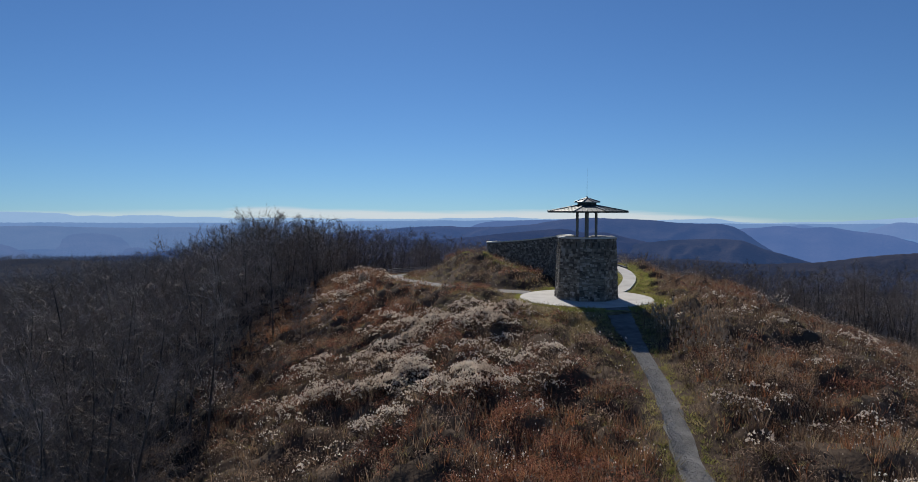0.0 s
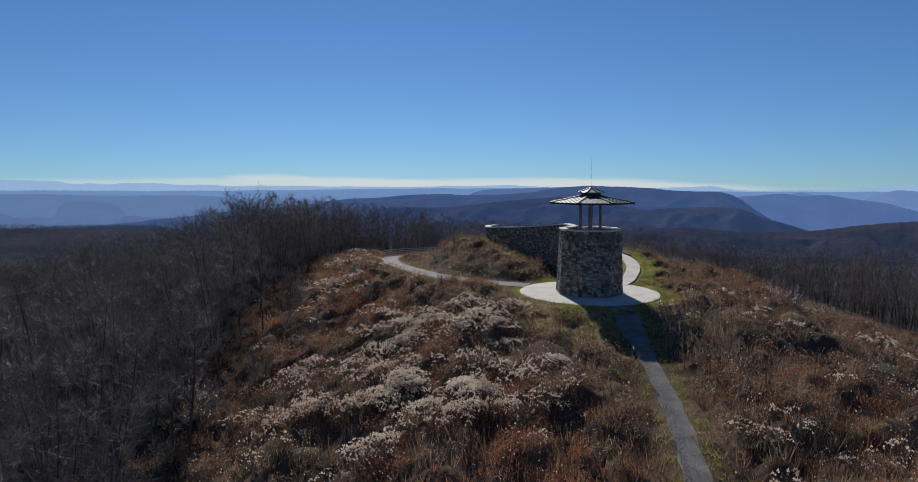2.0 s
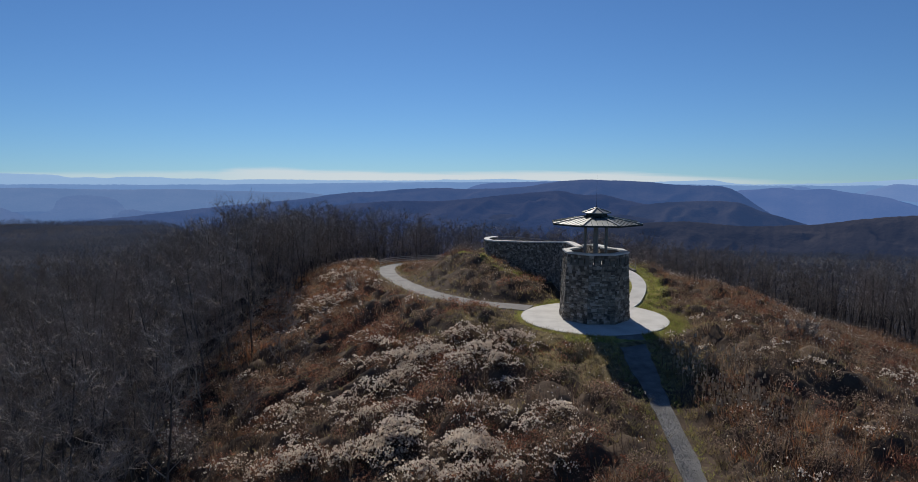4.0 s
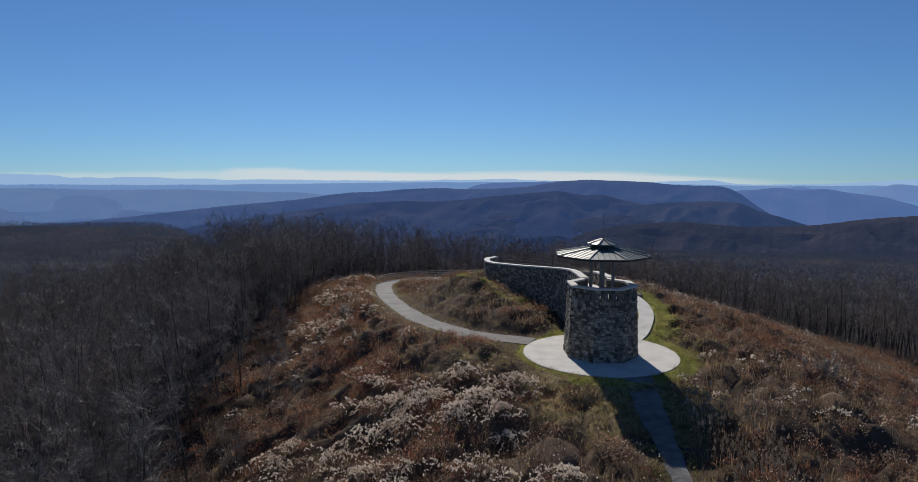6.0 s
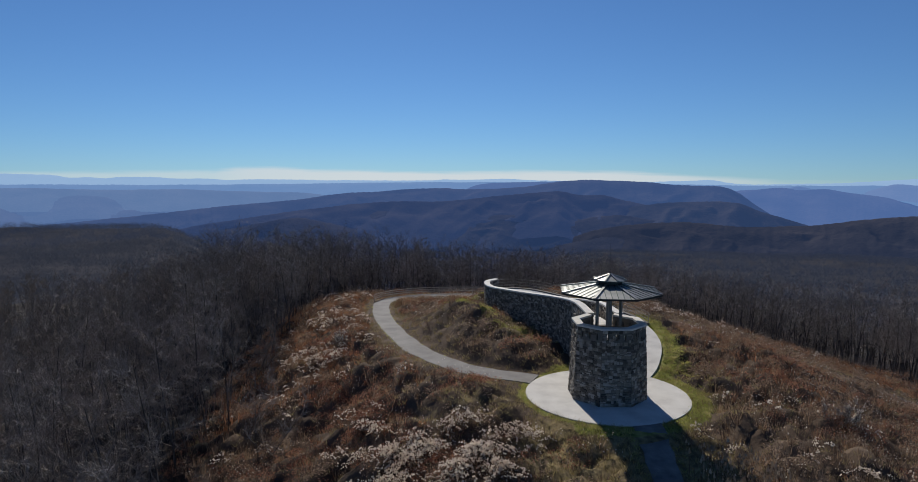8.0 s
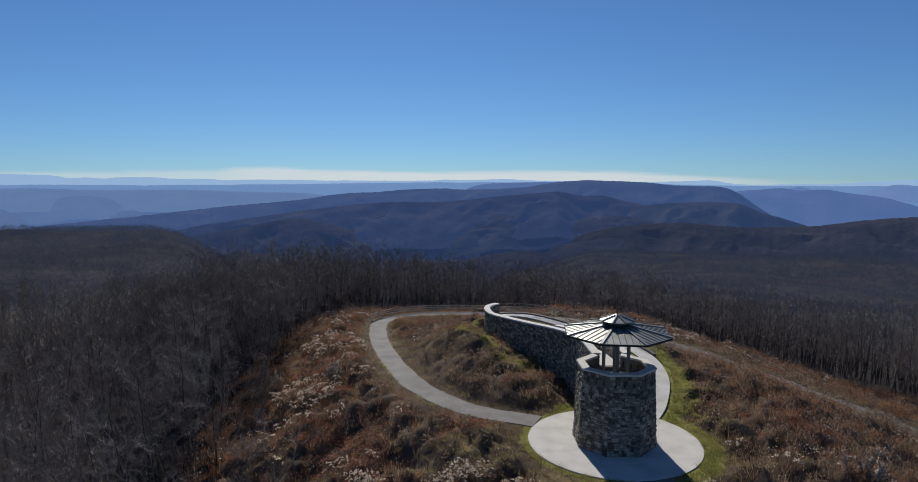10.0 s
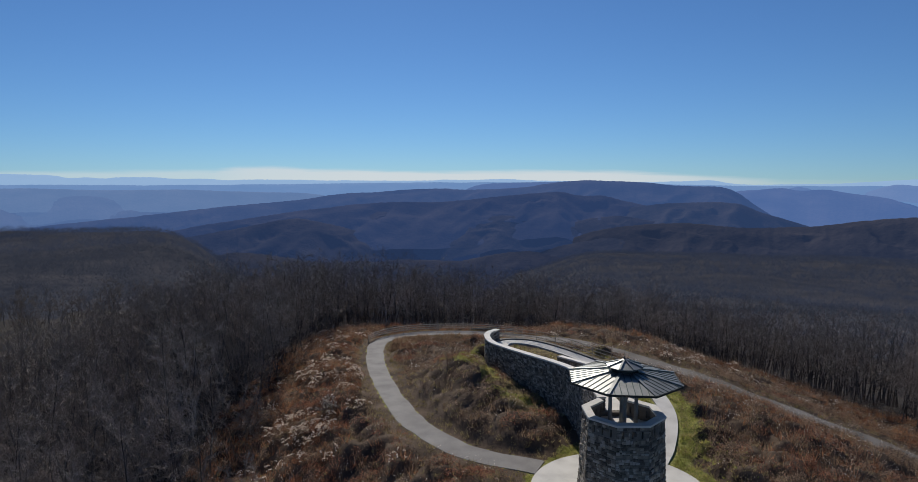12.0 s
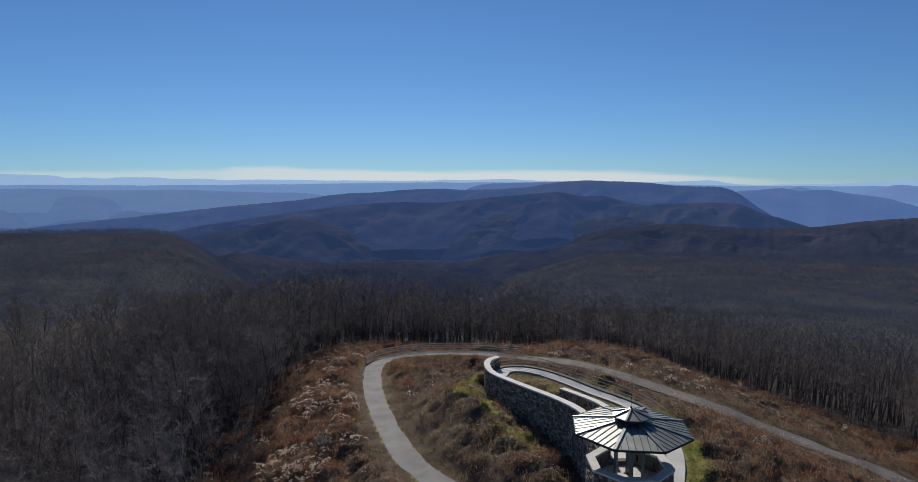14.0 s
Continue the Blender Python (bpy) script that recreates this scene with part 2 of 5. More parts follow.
# ---- mesh helpers ----
def tri_mesh(name, verts, faces, mat, smooth=False):
    """A mesh from arrays of vertices and equal-sized faces."""
    verts, faces = np.asarray(verts, np.float32), np.asarray(faces, np.int32)
    me = bpy.data.meshes.new(name)
    k = faces.shape[1]
    me.vertices.add(len(verts))
    me.vertices.foreach_set("co", verts.ravel())
    me.loops.add(faces.size)
    me.loops.foreach_set("vertex_index", faces.ravel())
    me.polygons.add(len(faces))
    me.polygons.foreach_set("loop_start", np.arange(0, faces.size, k, dtype=np.int32))
    me.polygons.foreach_set("use_smooth", np.full(len(faces), smooth))
    me.materials.append(mat)
    me.update(calc_edges=True)
    me.validate()
    return me


def part(name, bm, mat, parent=None, label=""):
    """Links a bmesh, or a ready mesh, as one object under a thing."""
    if isinstance(bm, bmesh.types.BMesh):
        bmesh.ops.recalc_face_normals(bm, faces=bm.faces)
        me = bpy.data.meshes.new(name)
        bm.to_mesh(me)
        bm.free()
        me.materials.append(mat)
    else:
        me = bm
    ob = new(name, me)
    ob.parent = parent
    if label:
        ob["label"] = label
    return ob


def box(bm, centre, size, turn=0.0, bevel=0.0):
    m = Matrix.Translation(centre) @ Matrix.Rotation(turn, 4, "Z") @ Matrix.Diagonal((*size, 1))
    r = bmesh.ops.create_cube(bm, size=1, matrix=m)
    if bevel:
        edges = {e for v in r["verts"] for e in v.link_edges}
        bmesh.ops.bevel(bm, geom=list(edges), offset=bevel, segments=1, affect="EDGES")


def ring_points(n, radius, z, phase, centre):
    return [Vector((centre[0] + radius * math.cos(phase + 2 * math.pi * k / n),
                    centre[1] + radius * math.sin(phase + 2 * math.pi * k / n), z)) for k in range(n)]


def loft(bm, rings, close_ends=(True, True)):
    rows = [[bm.verts.new(p) for p in r] for r in rings]
    n = len(rows[0])
    for a, b in zip(rows, rows[1:]):
        for k in range(n):
            bm.faces.new((a[k], a[(k + 1) % n], b[(k + 1) % n], b[k]))
    if close_ends[0]:
        bm.faces.new(rows[0])
    if close_ends[1]:
        bm.faces.new(rows[-1])


def spline(points, step=0.5):
    """Points at even steps on a smooth line through the given ones (any number of columns)."""
    p = np.array(points, float)
    p = np.vstack([2 * p[0] - p[1], p, 2 * p[-1] - p[-2]])
    out = []
    for i in range(1, len(p) - 2):
        a, b, c, d = p[i - 1:i + 3]
        for t in np.linspace(0, 1, 24, endpoint=False):
            out.append(0.5 * (2 * b + (c - a) * t + (2 * a - 5 * b + 4 * c - d) * t * t + (3 * b - a - 3 * c + d) * t ** 3))
    out.append(p[-2])
    out = np.array(out)
    s = np.concatenate([[0], np.cumsum(np.hypot(*np.diff(out[:, :2], axis=0).T))])
    at = np.linspace(0, s[-1], max(2, int(s[-1] / step) + 1))
    return np.stack([np.interp(at, s, out[:, k]) for k in range(out.shape[1])], 1)


def sides(line):
    """Unit vectors to the right of a line's points."""
    t = np.gradient(line[:, :2], axis=0)
    t /= np.linalg.norm(t, axis=1)[:, None]
    return np.stack([t[:, 1], -t[:, 0]], 1)


def strip(line, left, right, top, bottom):
    """A solid band along a line, between two offsets to its right, from bottom to top."""
    n = sides(line)
    a, b = line[:, :2] + n * np.reshape(left, (-1, 1)), line[:, :2] + n * np.reshape(right, (-1, 1))
    top, bottom = np.broadcast_to(top, len(line)), np.broadcast_to(bottom, len(line))
    bm = bmesh.new()
    rows = [[bm.verts.new((*a[i], bottom[i])), bm.verts.new((*a[i], top[i])), bm.verts.new((*b[i], top[i])), bm.verts.new((*b[i], bottom[i]))]
            for i in range(len(line))]
    for p, q in zip(rows, rows[1:]):
        for k in range(4):
            bm.faces.new((p[k], p[(k + 1) % 4], q[(k + 1) % 4], q[k]))
    bm.faces.new(rows[0])
    bm.faces.new(rows[-1])
    return bm


def lattice(ix, iy, seed):
    h = (ix.astype(np.int64) * 374761393 + iy.astype(np.int64) * 668265263 + seed * 974634777) & 0x7FFFFFFF
    h = ((h ^ (h >> 13)) * 1274126177) & 0x7FFFFFFF
    h = h ^ (h >> 16)
    return (h & 0xFFFF) / 65535.0


def vnoise(x, y, seed=0):
    x, y = np.asarray(x, float), np.asarray(y, float)
    ix, iy = np.floor(x).astype(np.int64), np.floor(y).astype(np.int64)
    fx, fy = x - ix, y - iy
    fx, fy = fx * fx * (3 - 2 * fx), fy * fy * (3 - 2 * fy)
    a, b = lattice(ix, iy, seed), lattice(ix + 1, iy, seed)
    c, d = lattice(ix, iy + 1, seed), lattice(ix + 1, iy + 1, seed)
    return (a * (1 - fx) + b * fx) * (1 - fy) + (c * (1 - fx) + d * fx) * fy


def fbm(x, y, seed=0, octaves=4):
    s, amp, tot = 0.0, 1.0, 0.0
    for k in range(octaves):
        s, tot = s + amp * vnoise(x * 2 ** k + 17.3 * k, y * 2 ** k - 9.1 * k, seed + k), tot + amp
        amp *= 0.5
    return s / tot


def step01(e0, e1, v):
    t = np.clip((np.asarray(v, float) - e0) / (e1 - e0), 0, 1)
    return t * t * (3 - 2 * t)


# ---- the plan: tower, paths, walls (x, y, z) ----
TOWER = (10.9, 45.0)
PLAZA_R = 5.42
PATH_LINE = spline([(6.4, 48.2, 0.0), (1.7, 50.5, 0.0), (-2.0, 55.5, -0.2), (-4.6, 62.5, -0.7), (-7.0, 72, -1.5), (-8.7, 81, -2.2),
                    (-9.35, 88.3, -2.75), (-7.9, 92.3, -2.95), (-4, 94.6, -3.0), (1.2, 94.9, -2.95), (6, 93.5, -2.8), (10.5, 91, -2.6), (17, 86.7, -2.3),
                    (26.8, 75.6, -2.80), (31.3, 71.9, -3.80), (35.8, 69.1, -4.90), (40.6, 67.8, -6.50),
                    (46.0, 61, -8.0), (48.5, 46, -8.8), (48, 30, -9.4)])
GRAVEL_LINE = spline([(12.2, 40.3, 0.0), (12.1, 38.8, -0.08), (11.75, 35, -0.6), (11.35, 29.7, -1.1), (10.8, 24.2, -1.45), (10.1, 19.3, -1.9), (9.45, 15.0, -2.35),
                      (9.2, 9, -2.8), (9.0, 0, -3.5), (8.6, -14, -5.0)])
RAMP_LINE = spline([(14.2, 48.7, 0.0), (15.45, 51.0, 0.1), (16.75, 54.3, 0.4), (17.35, 57, 0.65), (17.3, 59.6, 0.9), (16.5, 62.6, 1.15), (15.3, 64.7, 1.3), (13.3, 66.8, 1.45),
                    (10.6, 69.5, 1.8), (8.0, 71.3, 2.05), (5.9, 71.0, 2.2), (5.1, 69.2, 2.25)])
UPPER_LINE = spline([(5.0, 69.4, 2.15), (5.15, 66.6, 1.95), (6.35, 63.3, 2.0), (8.0, 60.2, 2.35), (9.7, 57.0, 2.85), (10.95, 53.5, 3.5), (11.15, 50, 3.85), (11.15, 46.9, 4.0)])
WALL_LINE = spline([(4.9, 71.9, 3.3), (4.0, 70.8, 3.3), (3.75, 69.0, 3.35), (4.1, 66.6, 3.45), (5.4, 63.7, 3.7), (7.1, 60.5, 4.0), (8.5, 57.7, 4.3),
                    (9.6, 54.6, 4.65), (10.05, 51.5, 4.95), (10.15, 47.4, 5.05)], 0.4)
LOW_WALL_LINE = spline([(9.9, 63.6, 3.0), (11.0, 60.8, 3.4), (11.9, 57.2, 4.0), (12.25, 53.0, 4.6), (12.2, 47.4, 5.05)], 0.4)

SPINE = np.array([(-400, -60), (-60, -9), (-30, -6.2), (0, -3.6), (10, -2.7), (20, -1.8), (30, -1.0), (40, -0.15), (44, -0.06), (50, -0.06), (60, -0.5), (70, -1.3), (80, -2.2),
                  (90, -3.0), (100, -4.2), (115, -8), (130, -12.5), (160, -21), (300, -62)])
LEFT_EDGE = np.array([(-60, -2), (0, 0.5), (24, 1.8), (40, 2.0), (48, 0.0), (60, -6), (76, -12.5), (90, -15.5), (110, -16), (200, -16)])


def nearest(x, y, line):
    """Distance to the nearest of a line's points, and that point's height."""
    q = line
    best, bz = np.full(x.shape, 1e9), np.zeros(x.shape)
    for px, py, pz in q:
        d = (x - px) ** 2 + (y - py) ** 2
        near = d < best
        best[near], bz[near] = d[near], pz
    return np.sqrt(best), bz


def left_of_wall(x, y):
    """Metres to the left of the curved wall (negative: inside)."""
    o = np.argsort(WALL_LINE[2:, 1])
    return np.interp(y, WALL_LINE[2:, 1][o], WALL_LINE[2:, 0][o]) - x


def outer_height(x, y):
    """The country round the hill, by direction and distance."""
    r, az = np.hypot(x - 1, y), np.degrees(np.arctan2(x - 1, y))
    left = np.interp(r, [0, 120, 300, 500, 700, 880, 980, 1200, 1600, 3000, 5000], [-12, -19, -37, -49, -55, -58, -66, -160, -290, -420, -430])
    mid = np.interp(r, [0, 120, 200, 450, 900, 1500, 3000, 5000], [-8, -12, -30, -90, -200, -350, -450, -450])
    right = np.interp(r, [0, 90, 250, 500, 900, 1500, 2050, 2300, 3000, 5000], [-8, -16, -44, -84, -128, -178, -226, -330, -420, -430]) + np.interp(az, [15, 36], [-8, 10]) * step01(600, 1600, r)
    wl_, wr_ = step01(-12, -25, az), step01(-3, 13, az)
    z = mid * (1 - wl_) * (1 - wr_) + left * wl_ + right * wr_
    z = z + (fbm(x / 130, y / 130, 40, 4) - 0.5) * np.clip(r / 16 - 5, 0, 26) * np.interp(r, [700, 950], [1.0, 0.75])
    return z


def bushy(x, y):
    """Rounded humps of matted growth with sharp creases between them, 0 in a crease to 1 on top; the rows run aslant over the slope."""
    u, v = (x * 0.87 + y * 0.5) / 2.5, (-x * 0.5 + y * 0.87) / 1.5
    n = vnoise(u, v, 211) * 0.68 + vnoise(u * 2.1 + 5, v * 2.1, 212) * 0.32
    return np.clip(np.abs(2 * n - 1) * 2.3, 0, 1) ** 0.7


def ground(x, y, rough=True):
    x, y = np.asarray(x, float), np.asarray(y, float)
    s = np.interp(y, SPINE[:, 0], SPINE[:, 1])
    dl = np.maximum(0, np.interp(y, LEFT_EDGE[:, 0], LEFT_EDGE[:, 1]) - x)
    dl = np.where(dl < 4, dl * dl / 8, dl - 2)
    s = s - 20 * (1 - np.exp(-0.46 * dl / 20))
    dr = np.maximum(0, x - np.interp(y, [0, 45, 60, 80, 110], [17, 19.5, 22.5, 23, 22]))
    dr = np.where(dr < 5, dr * dr / 10, dr - 2.5)
    s = s - 30 * (1 - np.exp(-0.36 * dr / 30))
    # grassy mound against the wall
    out = left_of_wall(x, y)
    along = np.interp(y, [47, 50, 54, 58, 62, 66, 70, 73, 77, 82], [0, 0.4, 1.6, 2.3, 2.7, 2.7, 2.4, 1.8, 0.8, 0])
    crest = np.interp(y, [50, 60, 70], [4.3, 3.8, 2.0])
    prof = np.where(out > crest, np.exp(-(np.maximum(out - crest, 0) / 4.6) ** 2), 1 - 0.45 * np.clip((crest - out) / crest, 0, 1.5) ** 1.3 * step01(72, 66, y))
    prof = prof * np.exp(-(np.maximum(-out - 0.5, 0) / 3.0) ** 2)
    s = s + along * prof
    r = np.hypot(x - 8, y - 50)
    far = step01(85, 150, r)
    s = s * (1 - far) + outer_height(x, y) * far
    if rough:
        d_pl = np.hypot(x - TOWER[0], y - TOWER[1])
        close = r < 100
        d1, z1, d2, z2, d3, z3 = (np.full(x.shape, 99.0) for _ in range(6))
        if close.any():
            d1[close], z1[close] = nearest(x[close], y[close], PATH_LINE)
            d2[close], z2[close] = nearest(x[close], y[close], GRAVEL_LINE)
            d3[close], z3[close] = nearest(x[close], y[close], RAMP_LINE)
        # the ramp's bank, inside the wall only
        bank = step01(5.5, 1.5, d3) * step01(-0.7, -1.4, out)
        inside = step01(-0.9, -1.5, out) * (y > 47.5) * (y < 71) * (x < 17)
        w = np.maximum(bank, inside * step01(47.5, 54, y))
        w = np.where(y > 70.5, step01(4.0, 1.4, d3), w)
        s = s * (1 - w) + (z3 - 0.12) * w
        calm = np.minimum(np.minimum(step01(1.4, np.where(x > 20, 13, 3.6), d1), step01(0.9, 2.6, d2)), np.minimum(step01(1.3, 3, d3), step01(PLAZA_R + 0.3, PLAZA_R + 2.6, d_pl)))
        lumps = (fbm(x / 3.1, y / 3.1, 3, 3) - 0.5) * 1.7 + (bushy(x, y) - 0.5) * 0.9 * (r < 100) + (fbm(x / 9, y / 9, 9, 2) - 0.5) * 1.0
        lumps = lumps * np.where((x > -3) & (x < 9) & (y > 50) & (y < 76), 0.7, 1.0)
        lumps = lumps * (1 - 0.65 * np.exp(-(((x - 12.5) / 4.0) ** 2 + ((y - 36) / 5.0) ** 2) ** 2))
        s = s + lumps * calm * np.where(r < 100, 1, 1.6)
        w1, w2 = step01(np.where(x > 20, 6.0, 2.8), 1.3, d1), step01(2.3, 1.0, d2)
        s = s * (1 - w1) + (z1 - np.where(x > 20, 0.1, 0.025)) * w1
        s = s * (1 - w2) + (z2 - 0.04) * w2
        wp = step01(PLAZA_R + 2.5, PLAZA_R + 0.4, d_pl)
        s = s * (1 - wp) - 0.06 * wp
    return s


# ---- where the woods begin ----
LEFT_WOOD = np.array([(-10, -10), (15, -11.3), (30, -12.8), (45, -15.3), (60, -16.8), (76, -17.6), (90, -17), (108, -14)])


def in_woods(x, y):
    """Metres into the woods (negative: open hilltop)."""
    left = np.interp(y, LEFT_WOOD[:, 0], LEFT_WOOD[:, 1]) - x
    right = x - np.interp(y, [0, 30, 60, 84, 95, 108], [54, 52, 53, 51, 40, 22])
    backw = y - np.interp(x, [-40, -14, 10, 22, 37, 60], [104, 106, 109, 107, 98, 84])
    return np.maximum(np.maximum(left, right), backw)


def free_ground(x, y):
    """Distance from anything paved or built."""
    d1, _ = nearest(x, y, PATH_LINE)
    d2, _ = nearest(x, y, GRAVEL_LINE)
    d3, _ = nearest(x, y, RAMP_LINE)
    d4, _ = nearest(x, y, UPPER_LINE)
    d5, _ = nearest(x, y, WALL_LINE)
    d6, _ = nearest(x, y, LOW_WALL_LINE)
    d7 = np.hypot(x - TOWER[0], y - TOWER[1]) - PLAZA_R
    d2 = d2 - np.interp(y, [30, 34, 39], [0.0, 0.25, 0.4])
    pave = np.minimum(np.minimum(d1 - 1.2, d2 - 0.55), np.minimum(d3 - 0.85, d7))
    built = np.minimum(np.minimum(d4 - 1.0, d5 - 0.3), d6 - 0.3)
    return np.minimum(pave, built), np.minimum(np.minimum(d1 - 0.55, d7), d3 - 0.75), d2 - 0.55


def white_zone(x, y):
    u, v = (x + 0.5) * 0.86 + (y - 30) * 0.35, -(x + 0.5) * 0.35 + (y - 30) * 0.86
    main = np.exp(-((u / 7.0) ** 2 + (v / 9.5) ** 2) ** 1.5)
    main = main * step01(8.0, 3.5, x) * np.where(x > -1, step01(17, 25, y), 1.0)
    right = np.exp(-(((x - 19) / 5.5) ** 2 + ((y - 15) / 6.5) ** 2)) * 0.13 + np.exp(-(((x - 24) / 6) ** 2 + ((y - 36) / 7) ** 2)) * 0.1
    left = np.exp(-(((x + 10.5) / 4) ** 2 + ((y - 60) / 9) ** 2)) * 0.6 + np.exp(-(((x + 14) / 3.5) ** 2 + ((y - 82) / 12) ** 2)) * 0.35
    back_ = np.exp(-(((x - 34) / 12) ** 2 + ((y - 86) / 5) ** 2)) * 0.15 + np.exp(-(((x - 21) * 0.7 + (y - 84) * 0.7) / 1.8) ** 2 - (((x - 21) * 0.7 - (y - 84) * 0.7) / 6) ** 2) * 0.8
    streak = step01(0.46, 0.58, fbm(x / 2.6 + y / 7, y / 2.0 - x / 9, 31, 3))
    return np.clip(main * 1.2 + right + left + back_, 0, 1) * streak


def red_zone(x, y):
    base = step01(0.46, 0.62, fbm(x / 6, y / 6, 51, 3))
    core = np.exp(-(((x - 4.5) / 4.0) ** 2 + ((y - 16) / 6) ** 2)) + np.exp(-(((x + 6) / 4) ** 2 + ((y - 45) / 8) ** 2)) * 0.6
    return np.clip(base * np.where(x > 12.5, 0.25, 0.55) + core, 0, 1) * step01(0.3, 3.5, np.abs(x - 11) + (y > 40) * 3)


def green_zone(x, y, edge, gr):
    near = np.where((x > 8) & (y < 64), 1.0, 0.36)
    z = step01(1.75 * near, 0.75 * near, edge) * (y < 88) * (x < 22)
    z = np.maximum(z, step01(0.8, 0.1, gr) * 0.3)
    z = np.where((x > 4.5) & (x < 15.5) & (y > 54) & (y < 71) & (left_of_wall(x, y) < 0), 0.1, z)
    z = np.where((y > 74) & (x > -4), 0.0, z)
    z = np.maximum(z, 0.6 * np.exp(-(((x - 18.2) / 1.3) ** 2 + ((y - 53) / 4) ** 2)))
    z = np.maximum(z, 0.75 * np.exp(-(((x - 2.0) / 1.6) ** 2 + ((y - 69) / 4) ** 2)) * step01(0.42, 0.55, fbm(x / 1.5, y / 1.5, 88, 2)))
    out = left_of_wall(x, y)
    z = np.maximum(z, 0.9 * np.exp(-((out - 3.0) / 1.3) ** 2) * (y > 55) * (y < 71) * step01(0.44, 0.56, fbm(x / 1.8, y / 1.8, 89, 3)))
    return z


def olive_zone(x, y):
    front = np.exp(-(((x - 8) / 4.2) ** 2 + ((y - 36.5) / 4.5) ** 2) ** 2)
    front = np.maximum(front, np.exp(-(((x - 12.8) / 3.4) ** 2 + ((y - 36) / 4.6) ** 2) ** 2))
    side = np.exp(-(((x - 18.5) / 2.2) ** 2 + ((y - 43) / 4) ** 2)) * 0.55 + np.exp(-(((x - 2) / 5) ** 2 + ((y - 43) / 4) ** 2)) * 0.5
    mound = np.exp(-(((x - 2) / 5) ** 2 + ((y - 63) / 10) ** 2) ** 2) * 0.2
    isle = ((x > 5) & (x < 16) & (y > 55) & (y < 70)) * 1.0
    return np.clip(front + side + mound + isle, 0, 1)


# ---- the ground, one sheet to the horizon ----
def axis(lo, hi, step, far):
    inner = np.arange(lo, hi + step / 2, step)
    grow, d = [], step
    while sum(grow) < far:
        d *= 1.09
        grow.append(d)
    g = np.cumsum(grow)
    return np.concatenate([lo - g[::-1], inner, hi + g])


gx, gy = axis(-26, 54, 0.42, 4800), axis(2, 112, 0.42, 4800)
GX, GY = np.meshgrid(gx, gy)
GZ = ground(GX.ravel(), GY.ravel())
nx, ny = len(gx), len(gy)
i = (np.arange(ny - 1)[:, None] * nx + np.arange(nx - 1)[None, :]).ravel()
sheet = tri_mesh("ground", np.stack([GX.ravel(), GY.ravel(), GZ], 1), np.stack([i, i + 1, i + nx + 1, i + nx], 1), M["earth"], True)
sheet.materials.append(M["haze_glow_floor"])
sheet.materials.append(M["haze_glow_valley"])
fx, fy = GX.ravel(), GY.ravel()
cover = {"woods_floor": step01(-0.5, 3.0, in_woods(fx, fy)), "thatch": np.zeros(len(fx)), "turf": np.zeros(len(fx))}
hill = (np.abs(fx - 10) < 50) & (np.abs(fy - 50) < 62)
_, ed_, gr_ = free_ground(fx[hill], fy[hill])
cover["thatch"][hill] = olive_zone(fx[hill], fy[hill])
cover["turf"][hill] = green_zone(fx[hill], fy[hill], ed_, gr_)
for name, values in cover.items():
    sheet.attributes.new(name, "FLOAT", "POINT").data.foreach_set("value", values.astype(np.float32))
# painted haze: ground glows bluish past 260 m, more strongly past 2150 m
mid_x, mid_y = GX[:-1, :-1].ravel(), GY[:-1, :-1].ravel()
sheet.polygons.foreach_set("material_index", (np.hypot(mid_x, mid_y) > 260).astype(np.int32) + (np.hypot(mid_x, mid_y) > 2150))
tagged(new("ground", sheet), "brown brush-covered hilltop falling into wooded slopes", "ground", kind="structure")



def on_sheet(x, y):
    """The height of the ground's own mesh."""
    ix = np.clip(np.searchsorted(gx, x) - 1, 0, nx - 2)
    iy = np.clip(np.searchsorted(gy, y) - 1, 0, ny - 2)
    u, v = (x - gx[ix]) / (gx[ix + 1] - gx[ix]), (y - gy[iy]) / (gy[iy + 1] - gy[iy])
    Z = GZ.reshape(ny, nx)
    return (Z[iy, ix] * (1 - u) + Z[iy, ix + 1] * u) * (1 - v) + (Z[iy + 1, ix] * (1 - u) + Z[iy + 1, ix + 1] * u) * v


